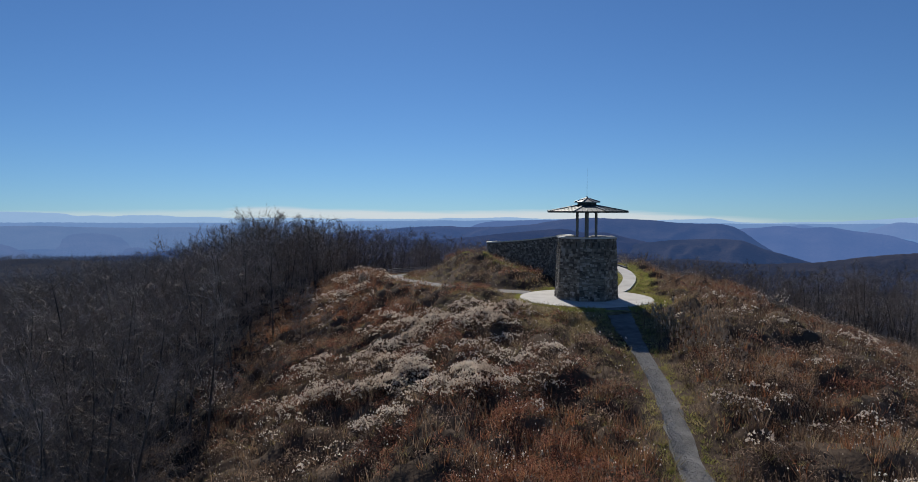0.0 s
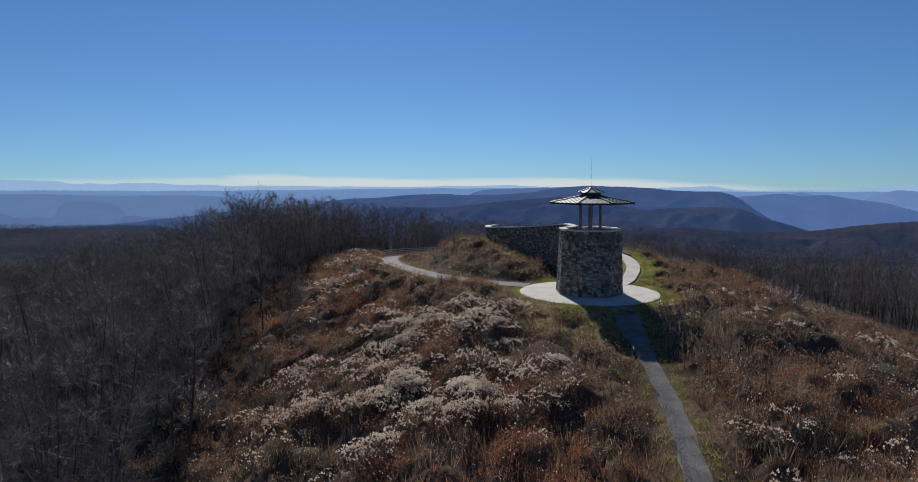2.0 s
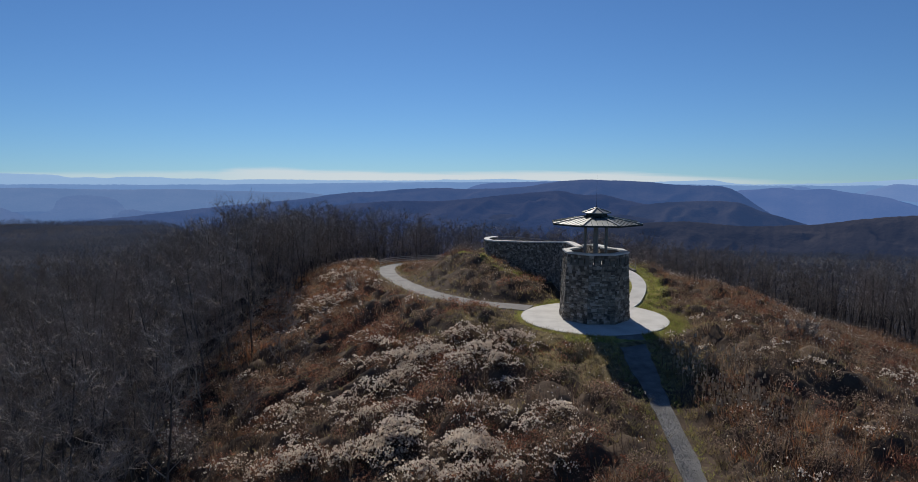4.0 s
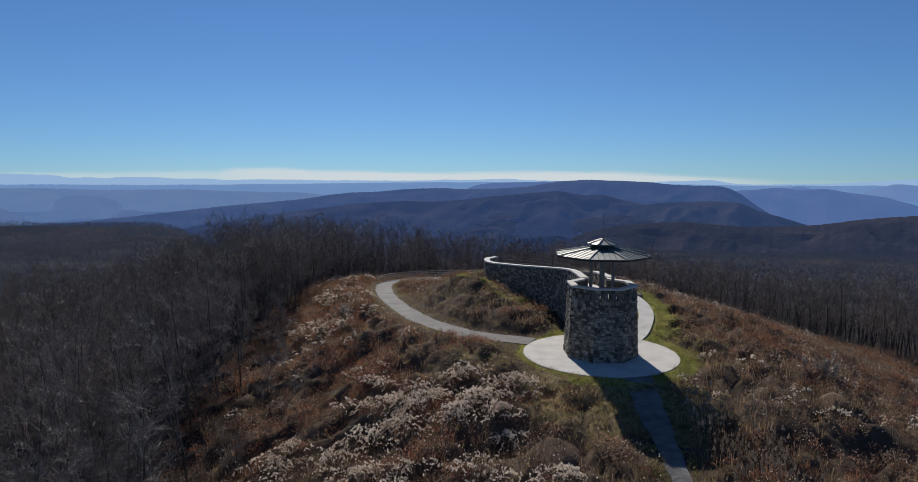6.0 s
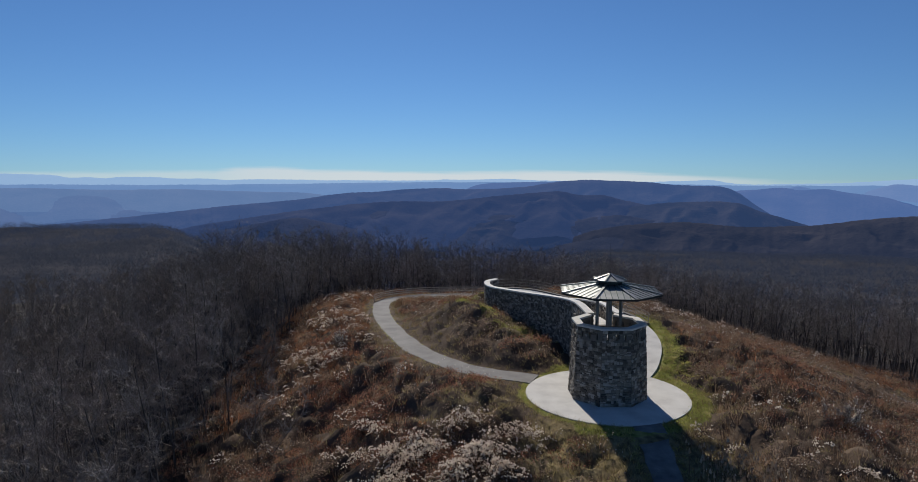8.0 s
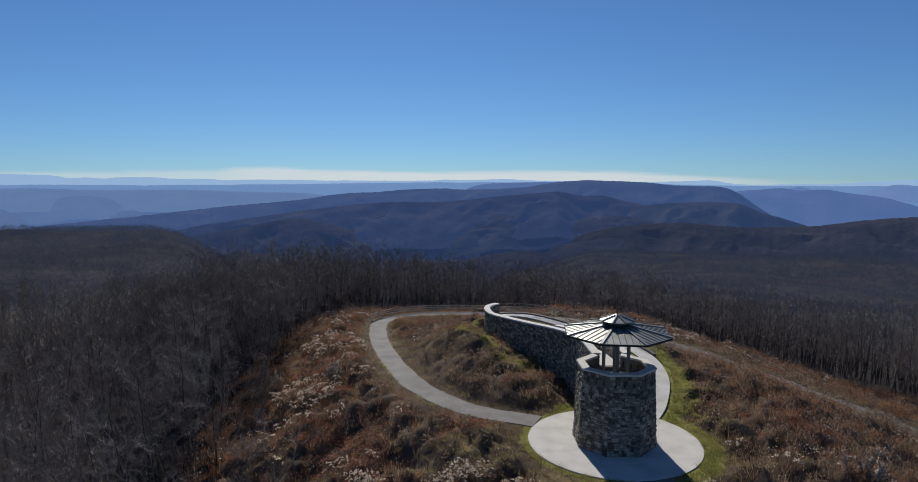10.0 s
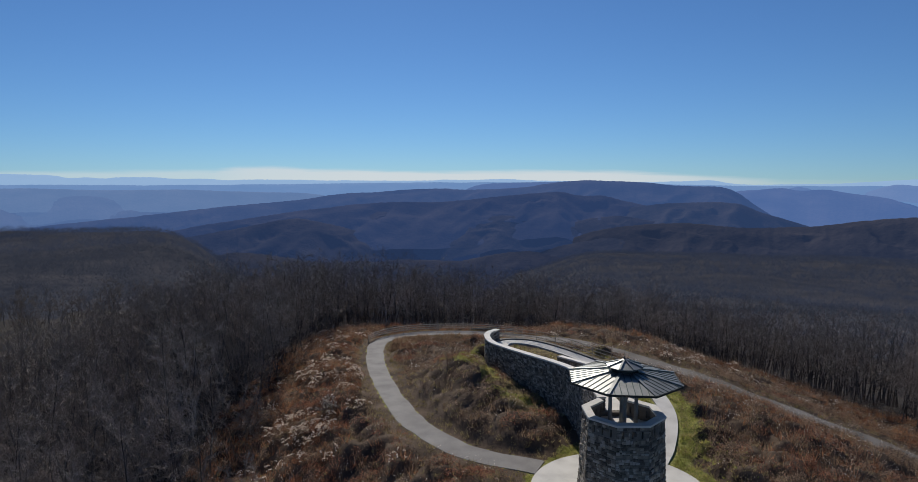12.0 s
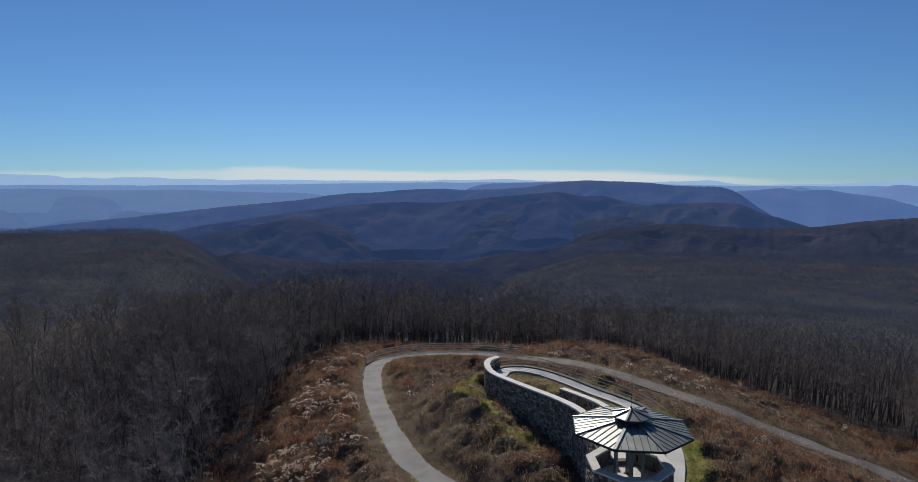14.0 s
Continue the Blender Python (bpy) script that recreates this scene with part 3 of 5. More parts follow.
# ---- far ridges, one behind the other, blue haze painted in as emission ----
def ridge(name, dist, deep, haze_glow, crest, seed):
    """One range of wooded hills: a crest by direction (degrees) and height (m), set to fit the camera's view, spurs and
    hollows falling from it towards us.
    """
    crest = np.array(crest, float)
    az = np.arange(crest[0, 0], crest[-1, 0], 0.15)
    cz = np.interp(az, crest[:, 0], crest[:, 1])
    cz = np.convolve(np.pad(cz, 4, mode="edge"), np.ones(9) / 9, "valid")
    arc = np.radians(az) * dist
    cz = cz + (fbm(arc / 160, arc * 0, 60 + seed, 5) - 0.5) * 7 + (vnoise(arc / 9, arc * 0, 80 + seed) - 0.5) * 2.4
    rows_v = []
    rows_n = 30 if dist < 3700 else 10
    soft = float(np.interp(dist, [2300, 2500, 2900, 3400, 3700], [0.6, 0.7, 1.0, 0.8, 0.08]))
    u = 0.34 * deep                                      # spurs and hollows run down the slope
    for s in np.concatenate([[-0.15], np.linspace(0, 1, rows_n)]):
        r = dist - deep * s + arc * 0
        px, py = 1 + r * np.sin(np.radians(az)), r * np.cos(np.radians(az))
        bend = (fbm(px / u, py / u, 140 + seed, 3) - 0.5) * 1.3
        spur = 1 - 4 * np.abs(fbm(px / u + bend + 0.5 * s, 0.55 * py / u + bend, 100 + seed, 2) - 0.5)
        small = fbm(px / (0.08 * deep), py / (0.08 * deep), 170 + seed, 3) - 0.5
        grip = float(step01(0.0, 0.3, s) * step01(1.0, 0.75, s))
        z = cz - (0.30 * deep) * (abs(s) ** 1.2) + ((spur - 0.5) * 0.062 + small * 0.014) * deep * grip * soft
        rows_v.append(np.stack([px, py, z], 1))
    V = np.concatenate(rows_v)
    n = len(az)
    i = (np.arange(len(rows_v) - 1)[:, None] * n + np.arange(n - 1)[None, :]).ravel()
    mat = material("far woods with painted haze " + name, [(0.012, 0.012, 0.014), (0.03, 0.027, 0.027), (0.05, 0.043, 0.04)], 1.0, scale=0.006, fine=0.075, spec=0.0, glow=haze_glow, bump=3.5, bump_scale=0.075)
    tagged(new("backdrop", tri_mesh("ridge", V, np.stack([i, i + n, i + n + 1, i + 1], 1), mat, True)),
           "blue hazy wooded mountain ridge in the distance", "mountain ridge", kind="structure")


# crest heights fitted to the camera's final view, distances compressed
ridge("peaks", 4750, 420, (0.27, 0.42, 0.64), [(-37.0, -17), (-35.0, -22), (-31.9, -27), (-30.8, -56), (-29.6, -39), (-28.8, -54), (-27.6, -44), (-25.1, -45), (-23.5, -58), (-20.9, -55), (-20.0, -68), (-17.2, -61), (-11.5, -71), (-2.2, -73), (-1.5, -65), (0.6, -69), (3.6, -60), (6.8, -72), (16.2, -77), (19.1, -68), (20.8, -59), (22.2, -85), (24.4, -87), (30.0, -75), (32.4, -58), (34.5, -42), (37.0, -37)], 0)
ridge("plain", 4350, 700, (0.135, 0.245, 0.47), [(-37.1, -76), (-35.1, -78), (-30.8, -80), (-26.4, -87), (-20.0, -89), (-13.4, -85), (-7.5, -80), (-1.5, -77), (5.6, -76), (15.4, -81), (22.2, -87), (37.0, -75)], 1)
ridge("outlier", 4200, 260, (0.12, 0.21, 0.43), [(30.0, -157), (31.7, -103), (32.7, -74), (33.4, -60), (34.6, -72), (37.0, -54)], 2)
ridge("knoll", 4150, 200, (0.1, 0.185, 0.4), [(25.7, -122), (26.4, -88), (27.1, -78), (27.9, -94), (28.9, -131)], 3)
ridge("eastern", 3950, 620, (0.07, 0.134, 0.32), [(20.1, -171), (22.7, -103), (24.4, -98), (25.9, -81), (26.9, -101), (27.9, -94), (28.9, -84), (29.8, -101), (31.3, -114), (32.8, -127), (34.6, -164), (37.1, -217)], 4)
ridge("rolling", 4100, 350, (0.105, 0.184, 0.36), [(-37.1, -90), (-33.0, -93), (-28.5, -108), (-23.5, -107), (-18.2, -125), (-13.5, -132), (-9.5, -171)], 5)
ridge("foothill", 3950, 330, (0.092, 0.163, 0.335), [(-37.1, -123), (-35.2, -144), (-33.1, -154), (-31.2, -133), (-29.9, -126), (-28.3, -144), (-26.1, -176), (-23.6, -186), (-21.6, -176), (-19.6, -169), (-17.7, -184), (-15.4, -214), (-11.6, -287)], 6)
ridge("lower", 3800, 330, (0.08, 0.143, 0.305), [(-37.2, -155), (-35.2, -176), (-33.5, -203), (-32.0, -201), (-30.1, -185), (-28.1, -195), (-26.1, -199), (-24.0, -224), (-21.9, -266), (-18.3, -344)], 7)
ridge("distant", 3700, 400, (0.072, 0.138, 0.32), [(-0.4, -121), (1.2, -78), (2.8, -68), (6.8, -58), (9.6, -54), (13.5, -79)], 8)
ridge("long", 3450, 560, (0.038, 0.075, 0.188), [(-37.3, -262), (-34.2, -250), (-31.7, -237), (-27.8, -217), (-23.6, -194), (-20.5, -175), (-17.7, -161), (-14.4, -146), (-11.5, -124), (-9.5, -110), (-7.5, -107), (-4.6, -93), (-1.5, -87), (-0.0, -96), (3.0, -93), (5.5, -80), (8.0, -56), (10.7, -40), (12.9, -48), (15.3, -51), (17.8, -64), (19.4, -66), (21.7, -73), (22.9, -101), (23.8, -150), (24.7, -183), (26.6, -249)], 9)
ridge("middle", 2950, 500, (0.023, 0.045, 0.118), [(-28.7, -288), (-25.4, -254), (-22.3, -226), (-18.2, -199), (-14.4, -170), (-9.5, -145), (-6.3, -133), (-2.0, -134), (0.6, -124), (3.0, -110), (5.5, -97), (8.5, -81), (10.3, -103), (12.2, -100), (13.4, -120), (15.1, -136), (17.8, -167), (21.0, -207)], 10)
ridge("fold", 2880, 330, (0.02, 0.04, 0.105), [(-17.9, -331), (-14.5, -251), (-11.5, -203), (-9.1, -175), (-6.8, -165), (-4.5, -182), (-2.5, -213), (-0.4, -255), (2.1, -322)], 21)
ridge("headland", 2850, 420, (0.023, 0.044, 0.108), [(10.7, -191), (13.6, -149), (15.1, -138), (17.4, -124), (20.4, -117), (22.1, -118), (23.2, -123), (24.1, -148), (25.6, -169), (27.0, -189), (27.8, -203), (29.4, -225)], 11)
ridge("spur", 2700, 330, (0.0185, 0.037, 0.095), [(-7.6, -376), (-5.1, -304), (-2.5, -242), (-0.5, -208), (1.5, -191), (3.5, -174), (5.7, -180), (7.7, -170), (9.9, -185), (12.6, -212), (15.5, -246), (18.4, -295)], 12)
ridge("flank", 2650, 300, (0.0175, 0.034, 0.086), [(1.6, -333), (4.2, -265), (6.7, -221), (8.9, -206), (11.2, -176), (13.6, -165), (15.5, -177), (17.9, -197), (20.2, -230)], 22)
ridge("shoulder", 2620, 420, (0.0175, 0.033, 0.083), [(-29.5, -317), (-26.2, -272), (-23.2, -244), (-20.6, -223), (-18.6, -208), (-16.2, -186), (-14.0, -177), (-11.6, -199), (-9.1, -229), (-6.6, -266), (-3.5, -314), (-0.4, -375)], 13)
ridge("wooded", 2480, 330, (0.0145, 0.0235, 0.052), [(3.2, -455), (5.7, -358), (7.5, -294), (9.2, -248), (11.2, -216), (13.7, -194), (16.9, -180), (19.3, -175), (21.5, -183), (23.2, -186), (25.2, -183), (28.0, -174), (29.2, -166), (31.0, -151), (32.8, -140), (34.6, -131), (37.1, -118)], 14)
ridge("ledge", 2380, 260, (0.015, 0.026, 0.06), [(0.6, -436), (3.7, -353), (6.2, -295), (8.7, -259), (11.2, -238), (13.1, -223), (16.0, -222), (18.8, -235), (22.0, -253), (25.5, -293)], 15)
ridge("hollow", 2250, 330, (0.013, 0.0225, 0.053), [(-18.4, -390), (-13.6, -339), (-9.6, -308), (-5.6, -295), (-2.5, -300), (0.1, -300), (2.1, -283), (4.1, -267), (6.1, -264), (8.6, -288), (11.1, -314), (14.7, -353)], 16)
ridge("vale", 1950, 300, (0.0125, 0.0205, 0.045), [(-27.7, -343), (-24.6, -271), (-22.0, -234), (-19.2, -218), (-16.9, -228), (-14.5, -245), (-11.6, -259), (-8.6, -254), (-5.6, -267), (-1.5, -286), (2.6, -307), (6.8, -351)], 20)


# ---- paths and plaza ----
bm = bmesh.new()
loft(bm, [ring_points(96, PLAZA_R, -0.5, 0, TOWER), ring_points(96, PLAZA_R, -0.01, 0, TOWER), ring_points(96, PLAZA_R - 0.02, 0.01, 0, TOWER)])
tagged(part("plaza", bm, M["plaza"]), "round pale concrete plaza at the foot of the tower", "pavement", kind="structure")
LL = PATH_LINE.copy()
nse = (vnoise(np.arange(len(LL)) / 3.0, np.zeros(len(LL)), 5) - 0.5) * 0.2
cut = int(np.argmax((LL[:, 0] > 6) & (LL[:, 1] > 80)))
tagged(part("road", strip(LL[cut:], -1.1 + nse[cut:], 1.1 - nse[cut:], LL[cut:, 2] - 0.0, LL[cut:, 2] - 0.3), M["road"]), "brown gravel track descending along the hillside", "road", kind="structure")
LL, nse = LL[:cut + 1], nse[:cut + 1]
tagged(part("path", strip(LL, -1.0 + nse, 1.0 + nse[::-1], LL[:, 2] + 0.0, LL[:, 2] - 0.3), M["asphalt"]), "grey worn asphalt footpath curving over the hill", "path", kind="structure")
LL = GRAVEL_LINE
wide = np.interp(LL[:, 1], [12, 20, 26, 30, 34, 39], [0.55, 0.5, 0.43, 0.48, 0.72, 0.88])
nse = (vnoise(np.arange(len(LL)) / 1.8, np.zeros(len(LL)), 6) - 0.5) * 0.17
tagged(part("gravel_path", strip(LL, -wide + nse, wide + nse[::-1], LL[:, 2] + 0.008, LL[:, 2] - 0.3), M["gravel"]), "narrow grey gravel trail through dry brush", "path", kind="structure")
LL = RAMP_LINE
tagged(part("ramp_path", strip(LL, -np.interp(LL[:, 1], [59, 64], [0.62, 0.5]), np.interp(LL[:, 1], [58, 63], [0.62, 0.95]), LL[:, 2] + 0.015, LL[:, 2] - 0.8), M["plaza"]), "pale concrete ramp curving up behind the tower", "path", kind="structure")
LL = UPPER_LINE
tagged(part("upper_ramp", strip(LL, -0.72, 0.68, LL[:, 2], LL[:, 2] - 3.5), M["plaza"]), "pale concrete ramp rising between walls to the tower deck", "path", kind="structure")


# ---- the tower ----
def stone_mesh(w, h, d, rng):
    """One rough faced stone, its back in the plane y = 0, bulging to -y."""
    ix, iz = w / 2 - 0.007, h / 2 - 0.007
    j = lambda a: float(rng.uniform(-a, a))
    back = [(-ix, 0.03, -iz), (ix, 0.03, -iz), (ix, 0.03, iz), (-ix, 0.03, iz)]
    front = [(x * 0.95 + j(0.012), -d + j(0.014), z * 0.93 + j(0.008)) for x, _, z in back]
    vs = back + front + [(j(0.03), -d - 0.012 + j(0.008), j(0.02))]
    fs = [(0, 1, 5), (0, 5, 4), (1, 2, 6), (1, 6, 5), (2, 3, 7), (2, 7, 6), (3, 0, 4), (3, 4, 7), (4, 5, 8), (5, 6, 8), (6, 7, 8), (7, 4, 8)]
    return vs, fs


def courses(height, width_at, rng, blocked=()):
    """Stones of a face as (u, v, w, h): courses of uneven stones, leaving out blocked places."""
    out, v = [], 0.0
    while v < height - 0.08:
        h = min(float(rng.uniform(0.10, 0.26)), height - v)
        if height - v - h < 0.09:
            h = height - v
        half = width_at(v + h / 2) / 2
        u = -half
        while u < half - 0.02:
            w = float(rng.choice([rng.uniform(0.12, 0.24), rng.uniform(0.2, 0.5)]))
            if half - u - w < 0.15:
                w = half - u
            c = (u + w / 2, v + h / 2 + float(rng.uniform(-0.05, 0.05)), w * float(rng.uniform(0.9, 1.12)), h * float(rng.uniform(0.72, 1.4)))
            if not any(abs(c[0] - b[0]) < (w + b[2]) / 2 and abs(c[1] - b[1]) < (h + b[3]) / 2 for b in blocked):
                out.append(c)
            u += w
        v += h
    return out


tower = new("tower")
tower.location = (0, 0, 0)
tagged(tower, "battered octagonal field-stone lookout tower with open metal pavilion roof", "tower")
PH = math.radians(-156.6)
R0, R1, DECK, TOPZ = 2.60, 2.38, 4.0, 4.93


def radius_at(z):
    return R0 + (R1 - R0) * z / TOPZ


bm = bmesh.new()
loft(bm, [ring_points(8, R0, -0.4, PH, TOWER), ring_points(8, radius_at(0), 0, PH, TOWER), ring_points(8, radius_at(DECK + 0.25), DECK + 0.25, PH, TOWER),
          ring_points(8, radius_at(DECK + 0.25) - 0.42, DECK + 0.25, PH, TOWER), ring_points(8, radius_at(DECK) - 0.42, DECK - 0.1, PH, TOWER)])
part("core", bm, M["mortar"], tower, "dark mortared masonry core")
bm = bmesh.new()
loft(bm, [ring_points(8, R1 - 0.36, DECK - 0.06, PH, TOWER), ring_points(8, R1 - 0.36, DECK + 0.02, PH, TOWER)])
part("deck", bm, M["plaza"], tower, "pale concrete viewing deck")
face_info = []
for k in range(8):
    a0, a1 = PH + k * math.pi / 4, PH + (k + 1) * math.pi / 4
    mid = (a0 + a1) / 2
    face_info.append((mid, math.sin(mid)))
BACK = max(range(8), key=lambda k: face_info[k][1])
bm_par = bmesh.new()
stone_parts, stone_rest = [], []
for k, (mid, s_) in enumerate(face_info):
    apo = math.cos(math.pi / 8)
    side = lambda z: 2 * radius_at(z) * math.sin(math.pi / 8)
    nrm = Vector((math.cos(mid), math.sin(mid), 0))
    tang = Vector((-math.sin(mid), math.cos(mid), 0))
    slots = [(-0.55, 4.5, 0.11, 0.36), (0.0, 4.5, 0.11, 0.36), (0.55, 4.5, 0.11, 0.36)]
    open_back = k == BACK
    if not open_back:
        zlo, zhi = DECK + 0.25, TOPZ
        edges = [-side(4.5) / 2] + [e for s in slots for e in (s[0] - s[2] / 2, s[0] + s[2] / 2)] + [side(4.5) / 2]
        spans = [(edges[j], edges[j + 1], zlo, 4.68) for j in range(0, 8, 2)] + [(edges[0], edges[-1], 4.68, zhi)]
        for u0, u1, z0, z1 in spans:
            rows = []
            for z in (z0, z1):
                ro, ri = radius_at(z) * apo, radius_at(z) * apo - 0.36
                end0, end1 = u0 == edges[0], u1 == edges[-1]
                fi = (radius_at(z) - 0.39) / radius_at(z)
                c = Vector((*TOWER, z))
                rows.append([c + nrm * ro + tang * u0, c + nrm * ro + tang * u1, c + nrm * ri + tang * (u1 * (fi if end1 else 1)), c + nrm * ri + tang * (u0 * (fi if end0 else 1))])
            loft(bm_par, rows)
        ro, ri = R1 * apo + 0.10, R1 * apo - 0.40
        uo, ui = ro * math.tan(math.pi / 8), ri * math.tan(math.pi / 8)
        c = Vector((*TOWER, 0))
        bm_cap = bmesh.new()
        loft(bm_cap, [[c + nrm * ro - tang * uo + Vector((0, 0, z)), c + nrm * ro + tang * uo + Vector((0, 0, z)), c + nrm * ri + tang * ui + Vector((0, 0, z)), c + nrm * ri - tang * ui + Vector((0, 0, z))]
                      for z in (TOPZ, TOPZ + 0.12)])
        part("coping", bm_cap, M["cap"], tower, "pale cast coping")
    rng = np.random.default_rng(100 + k)
    blocked = [] if open_back else slots
    height = DECK - 0.05 if open_back else TOPZ
    lean = math.atan((R0 - R1) * apo / TOPZ)
    for u, v, w, h in courses(height, lambda z: side(z) - 0.0, rng, blocked):
        base = Vector((*TOWER, v)) + nrm * (radius_at(v) * apo) + tang * u
        turn = Matrix((tang, -nrm, Vector((0, 0, 1)))).transposed().to_4x4()
        m = Matrix.Translation(base) @ turn @ Matrix.Rotation(lean, 4, "X")
        (stone_parts if s_ < -0.3 and v > 1.0 else stone_rest).append((m, w, h))
part("parapet", bm_par, M["mortar"], tower)
rng = np.random.default_rng(55)
kinds = []
for w in (0.17, 0.23, 0.29, 0.35, 0.41):
    for h in (0.12, 0.16, 0.21):
        vs, fs = stone_mesh(w, h, float(rng.uniform(0.025, 0.06)), rng)
        kinds.append((w, h, tri_mesh("stone", vs, fs, M["stone"])))
stone_rest += stone_parts[300:]
FRONT_STONES = stone_parts[:300]


def joined_stones(name, items, parent, seed):
    rng = np.random.default_rng(seed)
    V, F, n = [], [], 0
    for m, w, h in items:
        vs, fs = stone_mesh(w, h, float(rng.uniform(0.02, 0.06)), rng)
        R = np.array(m)
        vs = np.array(vs) @ R[:3, :3].T + R[:3, 3]
        V.append(vs)
        F.append(np.array(fs) + n)
        n += len(vs)
    return tagged(part(name, tri_mesh(name, np.concatenate(V), np.concatenate(F), M["stones"]), None, parent), kind="stuff")


joined_stones("stonework", stone_rest, tower, 3)

# posts and roof
for k in range(4):
    a = math.radians(-6.8 + 90 * k)
    p = (TOWER[0] + 0.76 * math.cos(a), TOWER[1] + 0.76 * math.sin(a))
    bm = bmesh.new()
    box(bm, (*p, (DECK + 7.35) / 2), (0.17, 0.17, 7.35 - DECK), a + math.pi / 4, 0.012)
    post = part("post", bm, M["post"], tower, "square grey steel post")
    bm = bmesh.new()
    box(bm, (*p, DECK + 0.05), (0.30, 0.30, 0.06), a + math.pi / 4, 0.01)
    part("base_plate", bm, M["post"], post)
RP = -2.8465
EAVE, NECK = 7.10, 7.57
RE, RN = 3.40, 0.86


def roof_shell(r_out, z_out, r_in, z_in, thick):
    bm = bmesh.new()
    loft(bm, [ring_points(8, r_out, z_out - thick, RP, TOWER), ring_points(8, r_out, z_out, RP, TOWER), ring_points(8, r_in, z_in, RP, TOWER),
              ring_points(8, r_in, z_in - thick, RP, TOWER)], (False, False))
    a, b = ring_points(8, r_out, z_out - thick, RP, TOWER), ring_points(8, r_in, z_in - thick, RP, TOWER)
    va, vb = [bm.verts.new(p) for p in a], [bm.verts.new(p) for p in b]
    for k in range(8):
        bm.faces.new((va[k], vb[k], vb[(k + 1) % 8], va[(k + 1) % 8]))
    bmesh.ops.remove_doubles(bm, verts=bm.verts, dist=0.001)
    return bm


def bar(bm, a, b, w, h):
    """A bar on a roof slope from a to b, w wide, h high."""
    d = (b - a).normalized()
    s = d.cross(Vector((0, 0, 1))).normalized() * (w / 2)
    up = s.cross(d).normalized()
    if up.z < 0:
        up = -up
    up = up * h
    loft(bm, [[a - s - up * 0.1, a + s - up * 0.1, a + s + up, a - s + up], [b - s - up * 0.1, b + s - up * 0.1, b + s + up, b - s + up]])


roof = part("roof", roof_shell(RE, EAVE, RN, NECK, 0.07), M["roof"], tower, "green-grey standing-seam metal roof")
top = roof_shell(1.10, 7.86, 0.05, 8.19, 0.05)
cupola = part("cupola_roof", top, M["roof"], tower)
bm = bmesh.new()
loft(bm, [ring_points(8, 0.80, NECK - 0.25, RP, TOWER), ring_points(8, 0.80, 7.9, RP, TOWER)])
part("cupola_neck", bm, M["dark"], tower, "dark vented neck")
for k in range(8):
    e = ring_points(8, RE, EAVE, RP, TOWER)
    n = ring_points(8, RN, NECK, RP, TOWER)
    a, b, c, d = e[k], e[(k + 1) % 8], n[(k + 1) % 8], n[k]
    cnt = 6
    for j in range(1, cnt + 1):
        f = j / (cnt + 1)
        lo = a.lerp(b, f)
        mid_e, mid_n = (a + b) / 2, (c + d) / 2
        inward = (mid_n - mid_e)
        off = (lo - mid_e).length
        half_n = (c - d).length / 2
        half_e = (b - a).length / 2
        run = 1.0 if off <= half_n else (half_e - off) / (half_e - half_n)
        seam = bmesh.new()
        bar(seam, lo, lo + inward * max(0.05, run), 0.045, 0.026)
        part("seam", seam, M["rib"], roof)
    hip = bmesh.new()
    bar(hip, a, d, 0.17, 0.065)
    part("hip_cap", hip, M["roof"], roof)
    fas = bmesh.new()
    bar(fas, a + Vector((0, 0, -0.09)), b + Vector((0, 0, -0.09)), 0.04, 0.11)
    part("fascia", fas, M["dark"], roof)
    e2, n2 = ring_points(8, 1.10, 7.86, RP, TOWER), ring_points(8, 0.05, 8.19, RP, TOWER)
    hip = bmesh.new()
    bar(hip, e2[k], n2[k], 0.10, 0.05)
    part("cupola_hip", hip, M["roof"], cupola)
bm = bmesh.new()
loft(bm, [ring_points(6, 0.05, 8.1, 0, TOWER), ring_points(6, 0.05, 8.32, 0, TOWER), ring_points(6, 0.009, 8.36, 0, TOWER), ring_points(6, 0.007, 9.2, 0, TOWER), ring_points(6, 0.012, 9.22, 0, TOWER),
          ring_points(6, 0.012, 9.28, 0, TOWER), ring_points(6, 0.006, 9.3, 0, TOWER), ring_points(6, 0.004, 10.6, 0, TOWER)])
part("lightning_rod", bm, M["dark"], tower, "thin dark lightning rod")


